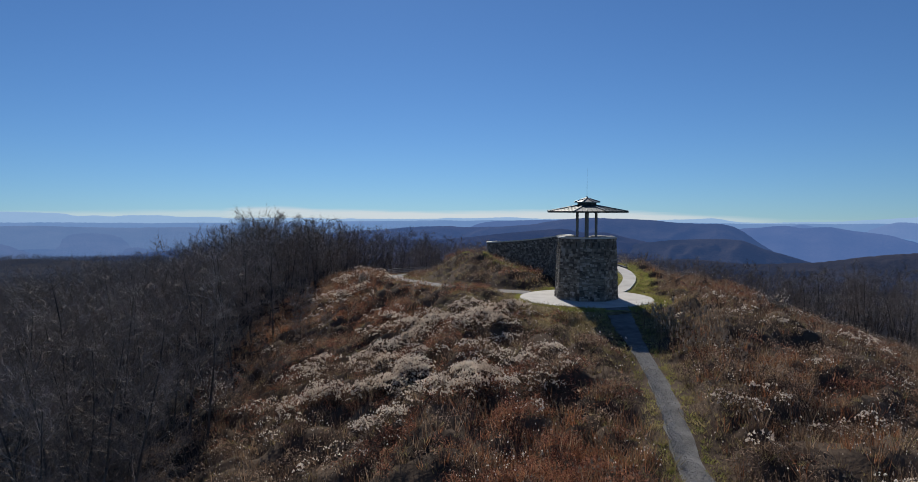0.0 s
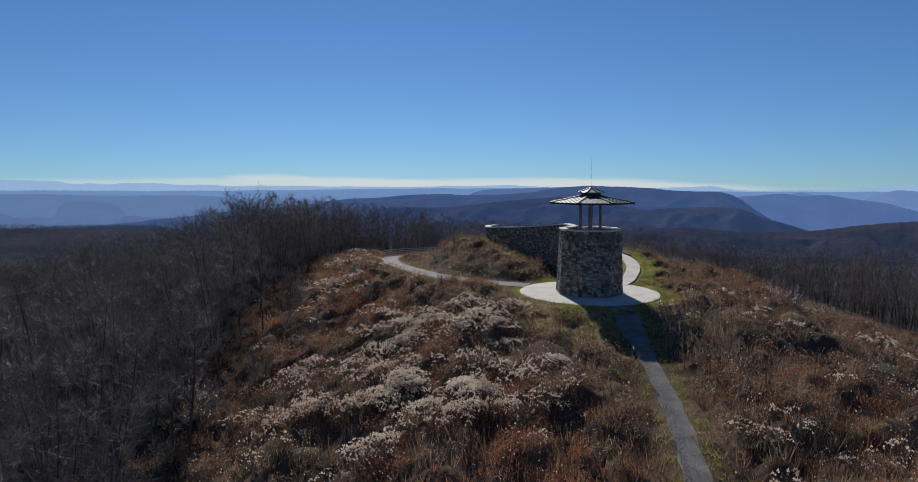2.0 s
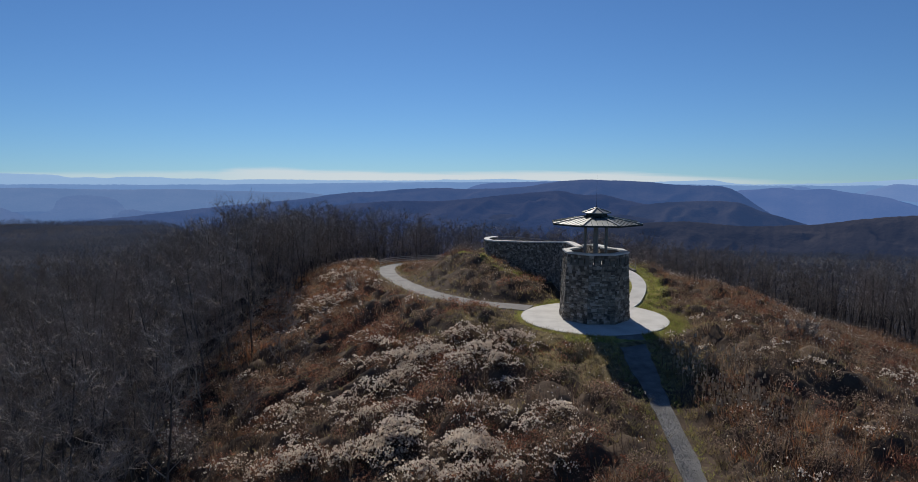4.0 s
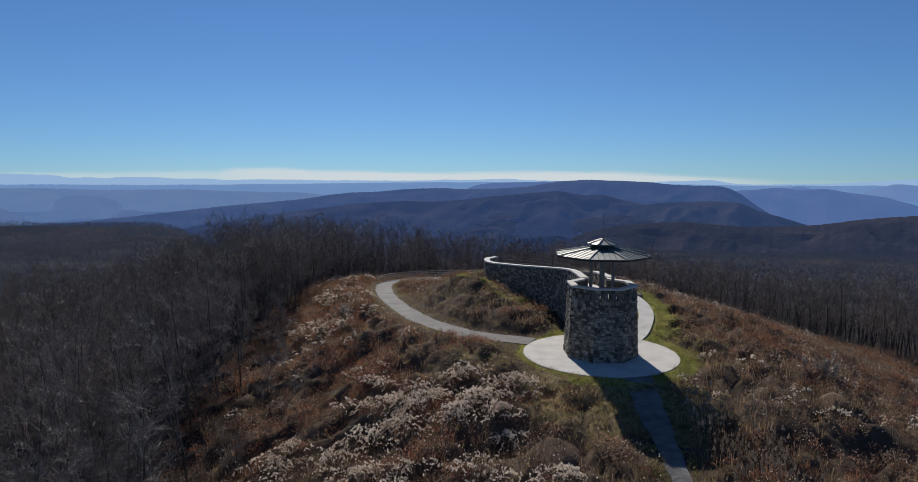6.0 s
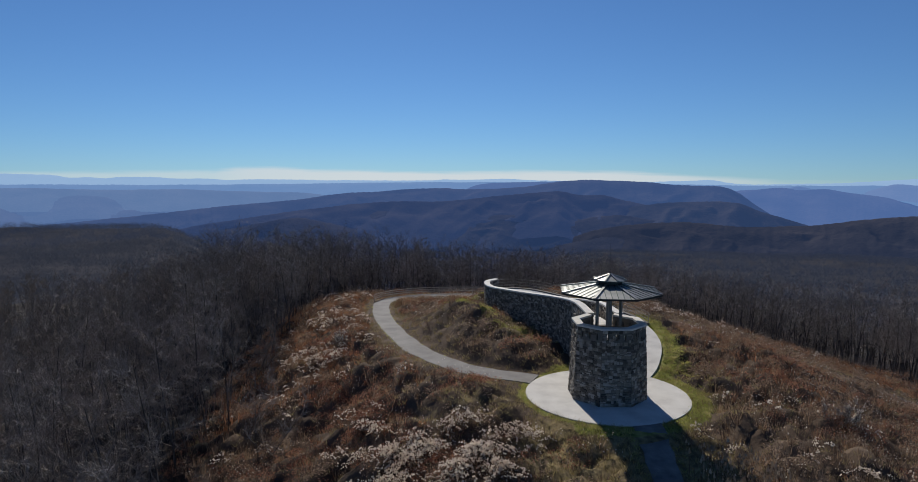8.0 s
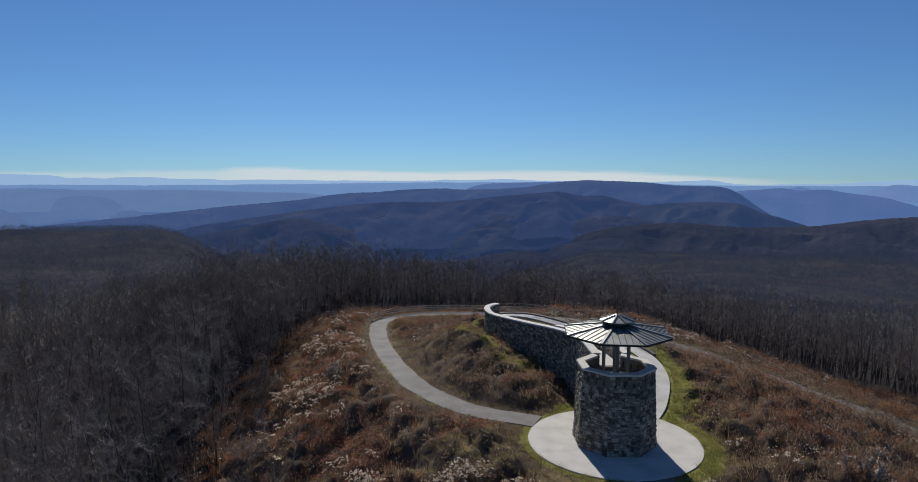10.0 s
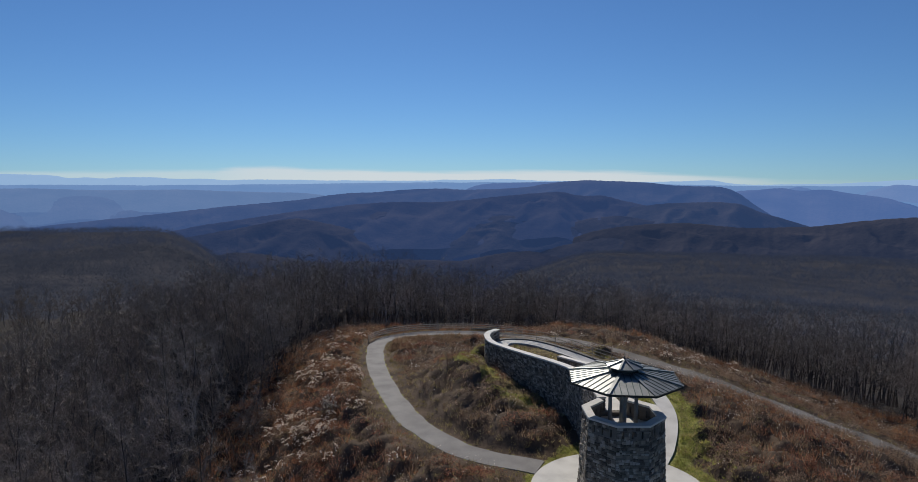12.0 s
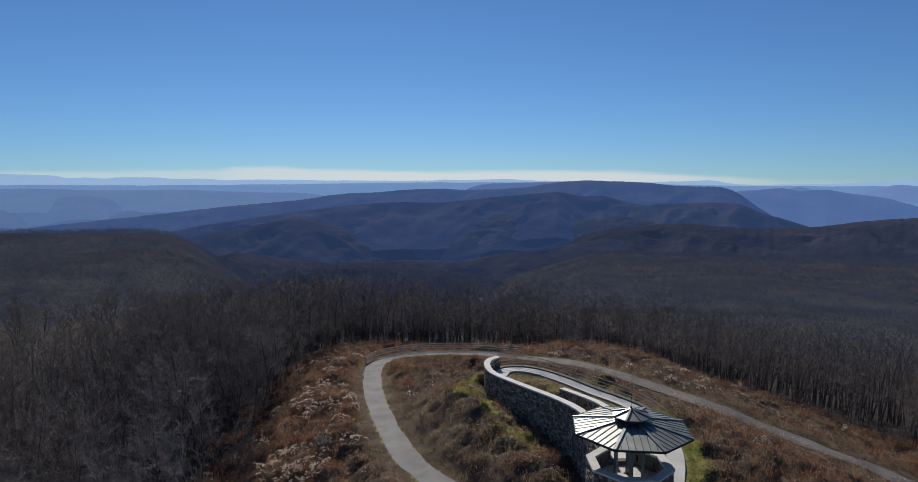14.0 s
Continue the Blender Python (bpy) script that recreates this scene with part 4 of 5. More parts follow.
# ---- curved stone walls of the ramp ----
def stone_wall(name, label, line, base, thick, face_sides, seed):
    wall = tagged(new(name), label, "wall")
    top = line[:, 2]
    part("core", strip(line, -thick / 2, thick / 2, top - 0.12, base), M["mortar"], wall)
    part("coping", strip(line, -thick / 2 - 0.08, thick / 2 + 0.08, top, top - 0.12), M["cap"], wall, "pale cast coping")
    n = sides(line)
    s = np.concatenate([[0], np.cumsum(np.hypot(*np.diff(line[:, :2], axis=0).T))])
    items = []
    rng = np.random.default_rng(seed)
    for sg in face_sides:
        for u, v, w, h in courses(float((top - base).max()), lambda z: s[-1], rng):
            at = u + s[-1] / 2
            px, py = np.interp(at, s, line[:, 0] + sg * n[:, 0] * thick / 2), np.interp(at, s, line[:, 1] + sg * n[:, 1] * thick / 2)
            zt, zb = np.interp(at, s, top) - 0.12, np.interp(at, s, base)
            z = zb + v
            if z + h / 2 > zt + 0.04:
                continue
            nn = Vector((np.interp(at, s, n[:, 0]) * sg, np.interp(at, s, n[:, 1]) * sg, 0)).normalized()
            tg = Vector((-nn.y, nn.x, 0))
            items.append((Matrix.Translation((px, py, z)) @ Matrix((tg, -nn, Vector((0, 0, 1)))).transposed().to_4x4(), w, h))
    joined_stones("stonework", items, wall, seed)
    return wall


WB = np.minimum(WALL_LINE[:, 2] - 1.0, ground(WALL_LINE[:, 0] - 0.8, WALL_LINE[:, 1])) - 0.7
stone_wall("retaining_wall", "long curved field-stone wall with pale coping", WALL_LINE, WB, 0.42, (-1, 1), 21)
LB = np.minimum(LOW_WALL_LINE[:, 2] - 1.2, ground(LOW_WALL_LINE[:, 0] + 0.8, LOW_WALL_LINE[:, 1])) - 0.4
stone_wall("ramp_wall", "field-stone wall with pale coping beside the ramp", LOW_WALL_LINE, LB, 0.36, (-1, 1), 22)


# ---- rail fences ----
def rail_fence(label, line, offset, rails, height, every, thick=0.06, post_w=0.09):
    fence = tagged(new("rail_fence"), label, "fence", "rail fences")
    n = sides(line)
    L = line.copy()
    L[:, :2] += n * offset
    s = np.concatenate([[0], np.cumsum(np.hypot(*np.diff(L[:, :2], axis=0).T))])
    count = int(s[-1] / every) + 1
    spots = np.linspace(0, s[-1], count)
    pts = [Vector([float(np.interp(a, s, L[:, k])) for k in range(3)]) for a in spots]
    post = bmesh.new()
    box(post, (0, 0, height / 2 - 0.2), (post_w, post_w, height + 0.45), 0, 0.012)
    me = None
    for p, q in zip(pts, pts[1:] + [pts[-1] * 2 - pts[-2]]):
        if me is None:
            ob = part("post", post, M["wood"], fence)
            me = ob.data
        else:
            ob = part("post", me, M["wood"], fence)
        ob.location, ob.rotation_euler = p, (0, 0, math.atan2(q.y - p.y, q.x - p.x))
    for r in rails:
        for p, q in zip(pts, pts[1:]):
            b = bmesh.new()
            d = Vector((0, 0, r))
            ext = (q - p).normalized() * 0.03
            bar(b, p + d - ext, q + d + ext, thick, 1.6 * thick)
            part("rail", b, M["wood"], fence)
    return fence


rail_fence("weathered three-rail wooden fence along the footpath bend", PATH_LINE[(PATH_LINE[:, 1] > 88.6) & (PATH_LINE[:, 0] < 8.8)], -1.4, (0.28, 0.55, 0.82), 0.86, 2.4)
UP = int(np.argmax(RAMP_LINE[:, 1] > 60.6))
rail_fence("weathered rail fence along the curving ramp", RAMP_LINE[UP:], 1.05, (0.4, 0.72, 1.04), 1.05, 2.0, 0.03, 0.055)
RL = RAMP_LINE[UP:]
kerb = tagged(new("kerb_wall"), "low dark stone kerb along the ramp edge", "kerb")
part("core", strip(RL, 0.8, 1.2, RL[:, 2] + 0.12, RL[:, 2] - 1.0), M["mortar"], kerb)


# ---- trees ----
def tube(pts, radii, k):
    """A tapered tube of k sides, closed at its tip."""
    pts = np.asarray(pts, float)
    d = np.gradient(pts, axis=0)
    d /= np.linalg.norm(d, axis=1)[:, None] + 1e-9
    ref = np.array([0.31, 0.95, 0.05]) if abs(d[0, 2]) > 0.6 else np.array([0.05, 0.1, 1.0])
    a = np.cross(d, ref)
    a /= np.linalg.norm(a, axis=1)[:, None] + 1e-9
    b = np.cross(d, a)
    ang = np.arange(k) * 2 * np.pi / k
    V = pts[:, None, :] + np.asarray(radii)[:, None, None] * (np.cos(ang)[None, :, None] * a[:, None, :] + np.sin(ang)[None, :, None] * b[:, None, :])
    F = []
    for r in range(len(pts) - 1):
        for j in range(k):
            p, q = r * k + j, r * k + (j + 1) % k
            F += [(p, q, q + k), (p, q + k, p + k)]
    return V.reshape(-1, 3), F


def grow(start, way, length, r0, segs, rng, wander, lift):
    pts, p, d = [np.array(start, float)], np.array(start, float), np.array(way, float) / np.linalg.norm(way)
    for _ in range(segs):
        d = d + rng.normal(0, wander, 3) + np.array([0, 0, lift])
        d /= np.linalg.norm(d)
        p = p + d * length / segs
        pts.append(p)
    return np.array(pts), np.linspace(r0, r0 * 0.25, segs + 1)


class Pile:
    def __init__(self):
        self.v, self.f, self.n = [], [], 0

    def add(self, V, F):
        self.v.append(np.asarray(V, float))
        self.f.append(np.asarray(F, int) + self.n)
        self.n += len(V)

    def mesh(self, name, mat):
        return tri_mesh(name, np.concatenate(self.v), np.concatenate(self.f), mat)


def twigs(pile, anchors, ways, lengths, width, rng):
    """Many thin three-sided spikes at once."""
    n = len(anchors)
    d = ways + rng.normal(0, 0.12, (n, 3))
    d /= np.linalg.norm(d, axis=1)[:, None]
    a = np.cross(d, np.array([0.3, 0.5, 0.8]))
    a /= np.linalg.norm(a, axis=1)[:, None] + 1e-9
    b = np.cross(d, a)
    w = np.broadcast_to(np.asarray(width, float), n)[:, None]
    ring = [anchors + w * (math.cos(t) * a + math.sin(t) * b) for t in (0, 2.1, 4.2)]
    tip = anchors + d * lengths[:, None]
    V = np.stack([*ring, tip], 1).reshape(-1, 3)
    o = np.arange(n)[:, None, None] * 4
    pile.add(V, (o + np.array([(0, 1, 3), (1, 2, 3), (2, 0, 3)])[None]).reshape(-1, 3))


def fine_twigs(pile, anchors, ways, lengths, width, rng):
    """The finest twigs: single tapering slivers."""
    n = len(anchors)
    d = ways + rng.normal(0, 0.12, (n, 3))
    d /= np.linalg.norm(d, axis=1)[:, None]
    a = np.cross(d, rng.normal(0, 1, (n, 3)))
    a *= np.reshape(width, (-1, 1)) / (np.linalg.norm(a, axis=1)[:, None] + 1e-9)
    V = np.stack([anchors - a, anchors + a, anchors + d * lengths[:, None]], 1).reshape(-1, 3)
    pile.add(V, np.arange(3 * n).reshape(-1, 3))


def tree_meshes(height, seed, limbs=12, spread=0.27, low=0.32, stems=1, twig_n=24, trunk_r=0.095):
    rng = np.random.default_rng(seed)
    wood, fine = Pile(), Pile()
    for s in range(stems):
        lean = rng.normal(0, 0.05 if stems == 1 else 0.28, 3) * np.array([1, 1, 0]) + np.array([0, 0, 1])
        tp, tr = grow((0.12 * s * math.cos(2.4 * s), 0.12 * s * math.sin(2.4 * s), -0.4), lean, height * (1 if stems == 1 else rng.uniform(0.7, 1)) + 0.4, trunk_r, 9, rng, 0.045, 0.03)
        wood.add(*tube(tp, tr, 6))
        A, W, Ln = [], [], []
        for k in range(limbs):
            rel = low + (0.97 - low) * (k + rng.uniform(0, 1)) / limbs
            at = rel * 9
            i0 = min(8, int(at))
            p = tp[i0] * (1 - at + i0) + tp[i0 + 1] * (at - i0)
            az = k * 2.4 + rng.uniform(-0.6, 0.6)
            up = rng.uniform(0.25, 0.85) + 0.55 * rel
            ln = height * spread * rng.uniform(0.6, 1.1) * (1.0 - 0.34 * rel)
            lp, lr = grow(p, (math.cos(az), math.sin(az), up), ln, max(0.022, tr[i0] * 0.5), 4, rng, 0.14, 0.035)
            fine.add(*tube(lp, lr, 4))
            for j in range(5):
                f = rng.uniform(0.25, 1.0) * 4
                i1 = min(3, int(f))
                q = lp[i1] * (1 - f + i1) + lp[i1 + 1] * (f - i1)
                d = lp[i1 + 1] - lp[i1]
                d = d / np.linalg.norm(d) + rng.normal(0, 0.75, 3) + np.array([0, 0, 0.12])
                bp, br = grow(q, d, ln * rng.uniform(0.35, 0.7), max(0.012, lr[i1] * 0.5), 2, rng, 0.2, 0.1)
                fine.add(*tube(bp, br, 3))
                for _ in range(twig_n):
                    g = rng.uniform(0.1, 1.0) * 2
                    i2 = min(1, int(g))
                    A.append(bp[i2] * (1 - g + i2) + bp[i2 + 1] * (g - i2))
                    e = bp[i2 + 1] - bp[i2]
                    W.append(e / np.linalg.norm(e) + rng.normal(0, 0.85, 3) + np.array([0, 0, 0.12]))
                    Ln.append(rng.uniform(0.35, 1.1) * (height / 12) ** 0.5)
        fine_twigs(fine, np.array(A), np.array(W), np.array(Ln), 0.0118, rng)
    return wood, fine


def in_view(x, y, margin=4.0):
    return np.abs(np.degrees(np.arctan2(x - 1, y + 9))) < 36.5 + margin


# ---- brush, grass and weeds on the hill ----
def scatter(n, seed, keep, near_bias=True):
    """Random places on the open hilltop and its edges, kept by a density function of place."""
    rng = np.random.default_rng(seed)
    out, have = [], 0
    for _ in range(60):
        u = rng.uniform(0, 1, n)
        y = 5 + 106 * (u ** 1.55 if near_bias else u)
        x = rng.uniform(-24, 56, n)
        ok = in_view(x, y, 2) & (in_woods(x, y) < 5)
        x, y = x[ok], y[ok]
        clear, edge, gr = free_ground(x, y)
        p = keep(x, y, clear, edge, gr) * (clear > 0.05)
        ok = rng.uniform(0, 1, len(x)) < p
        out.append(np.stack([x[ok], y[ok]], 1))
        have += ok.sum()
        if have >= n:
            break
    xy = np.concatenate(out)[:n]
    return np.column_stack([xy, ground(xy[:, 0], xy[:, 1])])


def blades(P, per, h, w, lean, rng, spread=0.12):
    """Tufts of single tapering blades."""
    n = len(P) * per
    c = np.repeat(P, per, 0)
    hh = rng.uniform(0.55, 1.0, n) * np.repeat(np.broadcast_to(h, len(P)), per)
    a, b = rng.uniform(0, 2 * np.pi, n), rng.uniform(0, 2 * np.pi, n)
    base = c + np.stack([np.cos(a), np.sin(a), np.zeros(n)], 1) * rng.uniform(0, spread, n)[:, None]
    base[:, 2] -= 0.05
    out = np.stack([np.cos(a), np.sin(a)], 1) * (hh * lean * rng.uniform(0.2, 1.4, n))[:, None]
    tip = base + np.column_stack([out, hh])
    side = np.stack([np.cos(b), np.sin(b), np.zeros(n)], 1) * (w * rng.uniform(0.6, 1.3, n))[:, None]
    V = np.stack([base - side, base + side, tip], 1).reshape(-1, 3)
    return V, np.arange(n * 3).reshape(-1, 3), tip


def leaves(P, per, radius, height, size, rng):
    """Loose domes of small leaves, with gaps."""
    n = len(P) * per
    c = np.repeat(P, per, 0)
    rad = np.repeat(np.broadcast_to(radius, len(P)), per)
    hei = np.repeat(np.broadcast_to(height, len(P)), per)
    d = rng.normal(0, 1, (n, 3))
    d[:, 2] = np.abs(d[:, 2])
    d /= np.linalg.norm(d, axis=1)[:, None]
    q = rng.uniform(0.35, 1.0, n) ** 0.35 * (1 + 0.1 * rng.normal(0, 1, n))
    c = c + d * np.stack([rad, rad, hei], 1) * q[:, None]
    t1, t2 = rng.normal(0, 1, (n, 3)), rng.normal(0, 1, (n, 3))
    s = size * rng.uniform(0.6, 1.4, n)[:, None]
    t1 *= s / np.linalg.norm(t1, axis=1)[:, None]
    t2 *= s * 0.6 / np.linalg.norm(t2, axis=1)[:, None]
    V = np.stack([c - t1, c + t2, c + t1], 1).reshape(-1, 3)
    return V, np.arange(n * 3).reshape(-1, 3)


def puffs(P, size, rng, tall=1.0):
    """Small four-faced tufts of seed fluff."""
    n = len(P)
    s = (size * rng.uniform(0.5, 1.4, n))[:, None, None]
    shape = np.array([(1, 0, -0.5), (-0.5, 0.87, -0.5), (-0.5, -0.87, -0.5), (0, 0, 0.9 * tall)])
    a = rng.uniform(0, 2 * np.pi, n)
    ca, sa = np.cos(a)[:, None], np.sin(a)[:, None]
    x, y, z = shape[None, :, 0], shape[None, :, 1], shape[None, :, 2]
    R = np.stack([x * ca - y * sa, x * sa + y * ca, np.broadcast_to(z, (n, 4))], 2) + rng.normal(0, 0.18, (n, 4, 3))
    V = (P[:, None, :] + R * s).reshape(-1, 3)
    o = np.arange(n)[:, None, None] * 4
    F = (o + np.array([(0, 1, 3), (1, 2, 3), (2, 0, 3), (0, 2, 1)])[None]).reshape(-1, 3)
    return V, F


def stuff(name, V, F, mat, label, category):
    return tagged(new(name, tri_mesh(name, V, F, mat)), label, category, kind="stuff")


rng = np.random.default_rng(11)
tall_ok = lambda clear, gap: step01(gap * 0.4, gap * 1.6, clear)


def room(c, e, g, gap):
    return tall_ok(np.minimum(c, np.minimum(e - 0.9, g)), gap)


def clump(x, y, seed):
    return step01(0.43, 0.58, fbm(x / 2.4, y / 2.4, seed, 3))


P = scatter(3000, 1, lambda x, y, c, e, g: room(c, e, g, 1.0) * (1 - 0.8 * olive_zone(x, y)) * (1 - 0.6 * red_zone(x, y)) * (0.12 + clump(x, y, 61)) * (0.2 + 0.8 * bushy(x, y)))
wide, high = rng.uniform(0.4, 0.9, len(P)), rng.uniform(0.3, 0.85, len(P))
V, F = leaves(P, 120, wide, high, 0.07, rng)
stuff("withered_brush", V, F, M["brown_leaf"], "dense withered brown brush over the hillside", "brush")
P = scatter(1900, 2, lambda x, y, c, e, g: room(c, e, g, 0.9) * red_zone(x, y) * (1 - 0.8 * olive_zone(x, y)) * (0.15 + clump(x, y, 62)) * (0.2 + 0.8 * bushy(x, y)))
wide, high = rng.uniform(0.35, 0.85, len(P)), rng.uniform(0.3, 0.75, len(P))
V, F = leaves(P, 105, wide, high, 0.065, rng)
stuff("bramble", V, F, M["red_leaf"], "rust-red autumn bramble thicket on the slope", "bramble")
P = scatter(4800, 3, lambda x, y, c, e, g: room(c, e, g, 0.8) * (1 - 0.6 * olive_zone(x, y)) * (0.2 + clump(x, y, 64)))
V, F, tips = blades(P, 12, rng.uniform(0.5, 1.15, len(P)), 0.014, 0.35, rng, 0.25)
stuff("dead_stalks", V, F, M["stalk"], "grey-brown dead weed stalks standing upright", "weeds")
P = scatter(5200, 4, lambda x, y, c, e, g: room(c, e, g, 0.7) * (0.2 + clump(x, y, 65)) * np.clip(0.25 + red_zone(x, y) + (x > 12) * 0.5 + (y > 75) * 0.3, 0, 1) * (1 - 0.5 * olive_zone(x, y)))
V, F, tips = blades(P, 12, rng.uniform(0.5, 1.2, len(P)), 0.015, 0.4, rng, 0.25)
stuff("dry_weeds", V, F, M["straw"], "orange-tan dry weeds and grass", "weeds")
sel = tips[rng.uniform(0, 1, len(tips)) < 0.15]
V, F = puffs(sel, 0.042, rng, 2.0)
stuff("seed_plumes", V, F, M["plume"], "tan feathery seed plumes on dry weeds", "weeds")
P = scatter(5600, 12, lambda x, y, c, e, g: room(c, e, g, 0.7) * np.clip(np.exp(-(((x - 4.2) / 3.6) ** 2 + ((y - 15.5) / 5) ** 2)) + 0.35 * np.exp(-(((x + 5.5) / 3) ** 2 + ((y - 46) / 6) ** 2)) + 0.45 * np.exp(-(((x - 17) / 4) ** 2 + ((y - 22) / 7) ** 2)) + 0.75 * (in_woods(x, y) > -9) * (y > 50) + 0.5 * np.exp(-(((x - 27) / 7) ** 2 + ((y - 57) / 13) ** 2)), 0, 1))
V, F, tips = blades(P, 12, rng.uniform(0.4, 1.0, len(P)), 0.017, 0.5, rng, 0.3)
stuff("orange_grass", V, F, M["orange"], "bright orange-brown dead grass in the sun", "grass")
# sunlight put into colour: pale stones stop where the tower's shadow begins
along = rng.uniform(10, 31, 13000)
bed = GRAVEL_LINE[np.argsort(GRAVEL_LINE[:, 1])]
q = np.column_stack([np.interp(along, bed[:, 1], bed[:, 0]) + rng.uniform(-0.46, 0.46, 13000), along, np.interp(along, bed[:, 1], bed[:, 2]) + 0.008])
V, F = puffs(q, 0.032, rng, 0.4)
stuff("gravel_stones", V, F, M["lit_pebble"], "loose grey stones on the gravel trail", "gravel")
P = scatter(9500, 5, lambda x, y, c, e, g: green_zone(x, y, e, g))
V, F, tips = blades(P, 9, rng.uniform(0.06, 0.24, len(P)), 0.022, 0.8, rng, 0.16)
stuff("green_grass", V, F, M["grass"], "short green and yellow grass along the paving", "grass")
P = scatter(10000, 6, lambda x, y, c, e, g: np.clip(olive_zone(x, y) + 0.12 + 0.6 * step01(3.5, 1.0, np.minimum(e, g)), 0, 1))
V, F, tips = blades(P, 10, rng.uniform(0.15, 0.5, len(P)), 0.018, 0.8, rng, 0.2)
stuff("dry_grass", V, F, M["dry_grass"], "olive tufted grass on the knoll", "grass")
P = scatter(1500, 8, lambda x, y, c, e, g: room(c, e, g, 1.0) * white_zone(x, y) * (0.2 + 0.8 * clump(x * 1.5 + y * 0.4, y * 2.0 - x * 0.5, 63)) * step01(0.35, 0.75, bushy(x, y)))
# leaf colour darkened to stand in for shadow beneath the white heads
V, F = leaves(P, 130, 0.6, 0.6, 0.065, rng)
stuff("goldenrod", V, F, M["shaded_leaf"], "faded goldenrod clumps bowed under white seed heads", "weeds")
# each plume is a short bowed spray of small tufts at the top of a clump
n = len(P) * 9
d = rng.normal(0, 1, (n, 3))
d[:, 2] = np.abs(d[:, 2]) + 0.75
d /= np.linalg.norm(d, axis=1)[:, None]
root = np.repeat(P, 9, 0) + d * np.array([0.62, 0.62, 0.68]) * rng.uniform(0.9, 1.15, n)[:, None]
a = np.arctan2(d[:, 1], d[:, 0]) + rng.normal(0, 0.7, n)
long_ = rng.uniform(0.18, 0.42, n)
q = []
for f in (0.0, 0.25, 0.5, 0.75, 1.0):
    q.append(root + np.stack([np.cos(a) * long_ * f, np.sin(a) * long_ * f, long_ * (0.55 * f - 0.75 * f * f)], 1) + rng.normal(0, 0.022, (n, 3)))
V, F = puffs(np.concatenate(q), 0.047, rng, 1.2)
stuff("seed_fluff", V, F, M["fluff"], "white fluffy seed heads of faded goldenrod", "weeds")
P = scatter(2800, 9, lambda x, y, c, e, g: room(c, e, g, 1.0) * (0.08 + 0.6 * clump(x, y, 66)) * step01(0.3, 0.8, bushy(x, y)))
q = np.repeat(P, 4, 0) + np.column_stack([rng.normal(0, 0.3, (len(P) * 4, 2)), rng.uniform(0.5, 1.1, len(P) * 4)])
V, F = puffs(q, 0.03, rng, 1.3)
stuff("scattered_fluff", V, F, M["fluff"], "scattered pale seed heads in the brush", "weeds")


P = scatter(1500, 14, lambda x, y, c, e, g: (y > 83) * (y < 93.8) * (x > -7.5) * (x < 12) * (c > 0.15) * (c < 3.2), False)
V, F, tips = blades(P, 13, rng.uniform(0.45, 0.95, len(P)), 0.016, 0.4, rng, 0.25)
stuff("dry_weeds", V, F, M["straw"], "tan dry weeds inside the bend of the footpath", "weeds")
q = np.column_stack([rng.uniform(13.0, 16.5, 150), rng.uniform(26, 35, 150)])
q = np.column_stack([q, ground(q[:, 0], q[:, 1])])
V, F, tips = blades(q, 3, rng.uniform(1.1, 1.9, len(q)), 0.014, 0.12, rng, 0.15)
stuff("reeds", V, F, M["straw"], "tall dry reeds beside the gravel trail", "reeds")
V, F = puffs(tips, 0.07, rng, 3.0)
stuff("reed_plumes", V, F, M["plume"], "pale feathery plumes of dry reeds", "reeds")


# ---- single shrubs ----
def shrub(label, x, y, height, seed, stems, puff_mat=None, puff_n=0, mat="twig", group=""):
    wood, fine = tree_meshes(height, seed, 7, 0.34, 0.15, stems, 9, 0.035)
    s = tagged(new("shrub"), label, "shrub", group)
    s.location = (x, y, float(ground(np.array([x]), np.array([y]))[0]))
    part("stem", wood.mesh("stems", M["bark"]), None, s)
    part("crown", fine.mesh("twigs", M[mat]), None, s)
    if puff_n:
        r = np.random.default_rng(seed)
        v = np.concatenate(fine.v)
        v = v[v[:, 2] > 0.35 * height]
        V, F = puffs(v[r.integers(0, len(v), puff_n)], 0.05, r, 1.4)
        tagged(part("seed_fluff", tri_mesh("seed_fluff", V, F, M[puff_mat]), None, s, "white seed heads"), kind="stuff")
    return s


shrub("slender shrub covered with white seed fluff", -14.8, 32.4, 3.4, 301, 3, "fluff", 500)
shrub("round bush with whitish fluff among brown weeds", 24.5, 41.0, 1.5, 302, 6, "fluff", 420, "pale_lit_twig")
shrub("round bare grey shrub before the woods", 17.7, 103.8, 3.4, 303, 7, None, 0, "pale_lit_twig")
shrub("many-stemmed bare shrub on the slope", -15.0, 21.0, 5.5, 304, 7)
shrub("pale bare shrub at the edge of the woods", -18.0, 62.0, 5.0, 305, 5, None, 0, "pale_lit_twig")
shrub("slender pale tree standing before the woods", -12.2, 43.5, 6.2, 307, 2, None, 0, "pale_lit_twig")
shrub("slender bare sapling at the edge of the brush", -14.6, 49.0, 5.2, 308, 2, None, 0, "pale_lit_twig")
shrub("small bare sapling over dark undergrowth", -12.6, 37.5, 3.6, 309, 3)
shrub("small whitish bush on the brushy slope", -10.0, 60.0, 1.3, 306, 5, "fluff", 260, "pale_lit_twig")

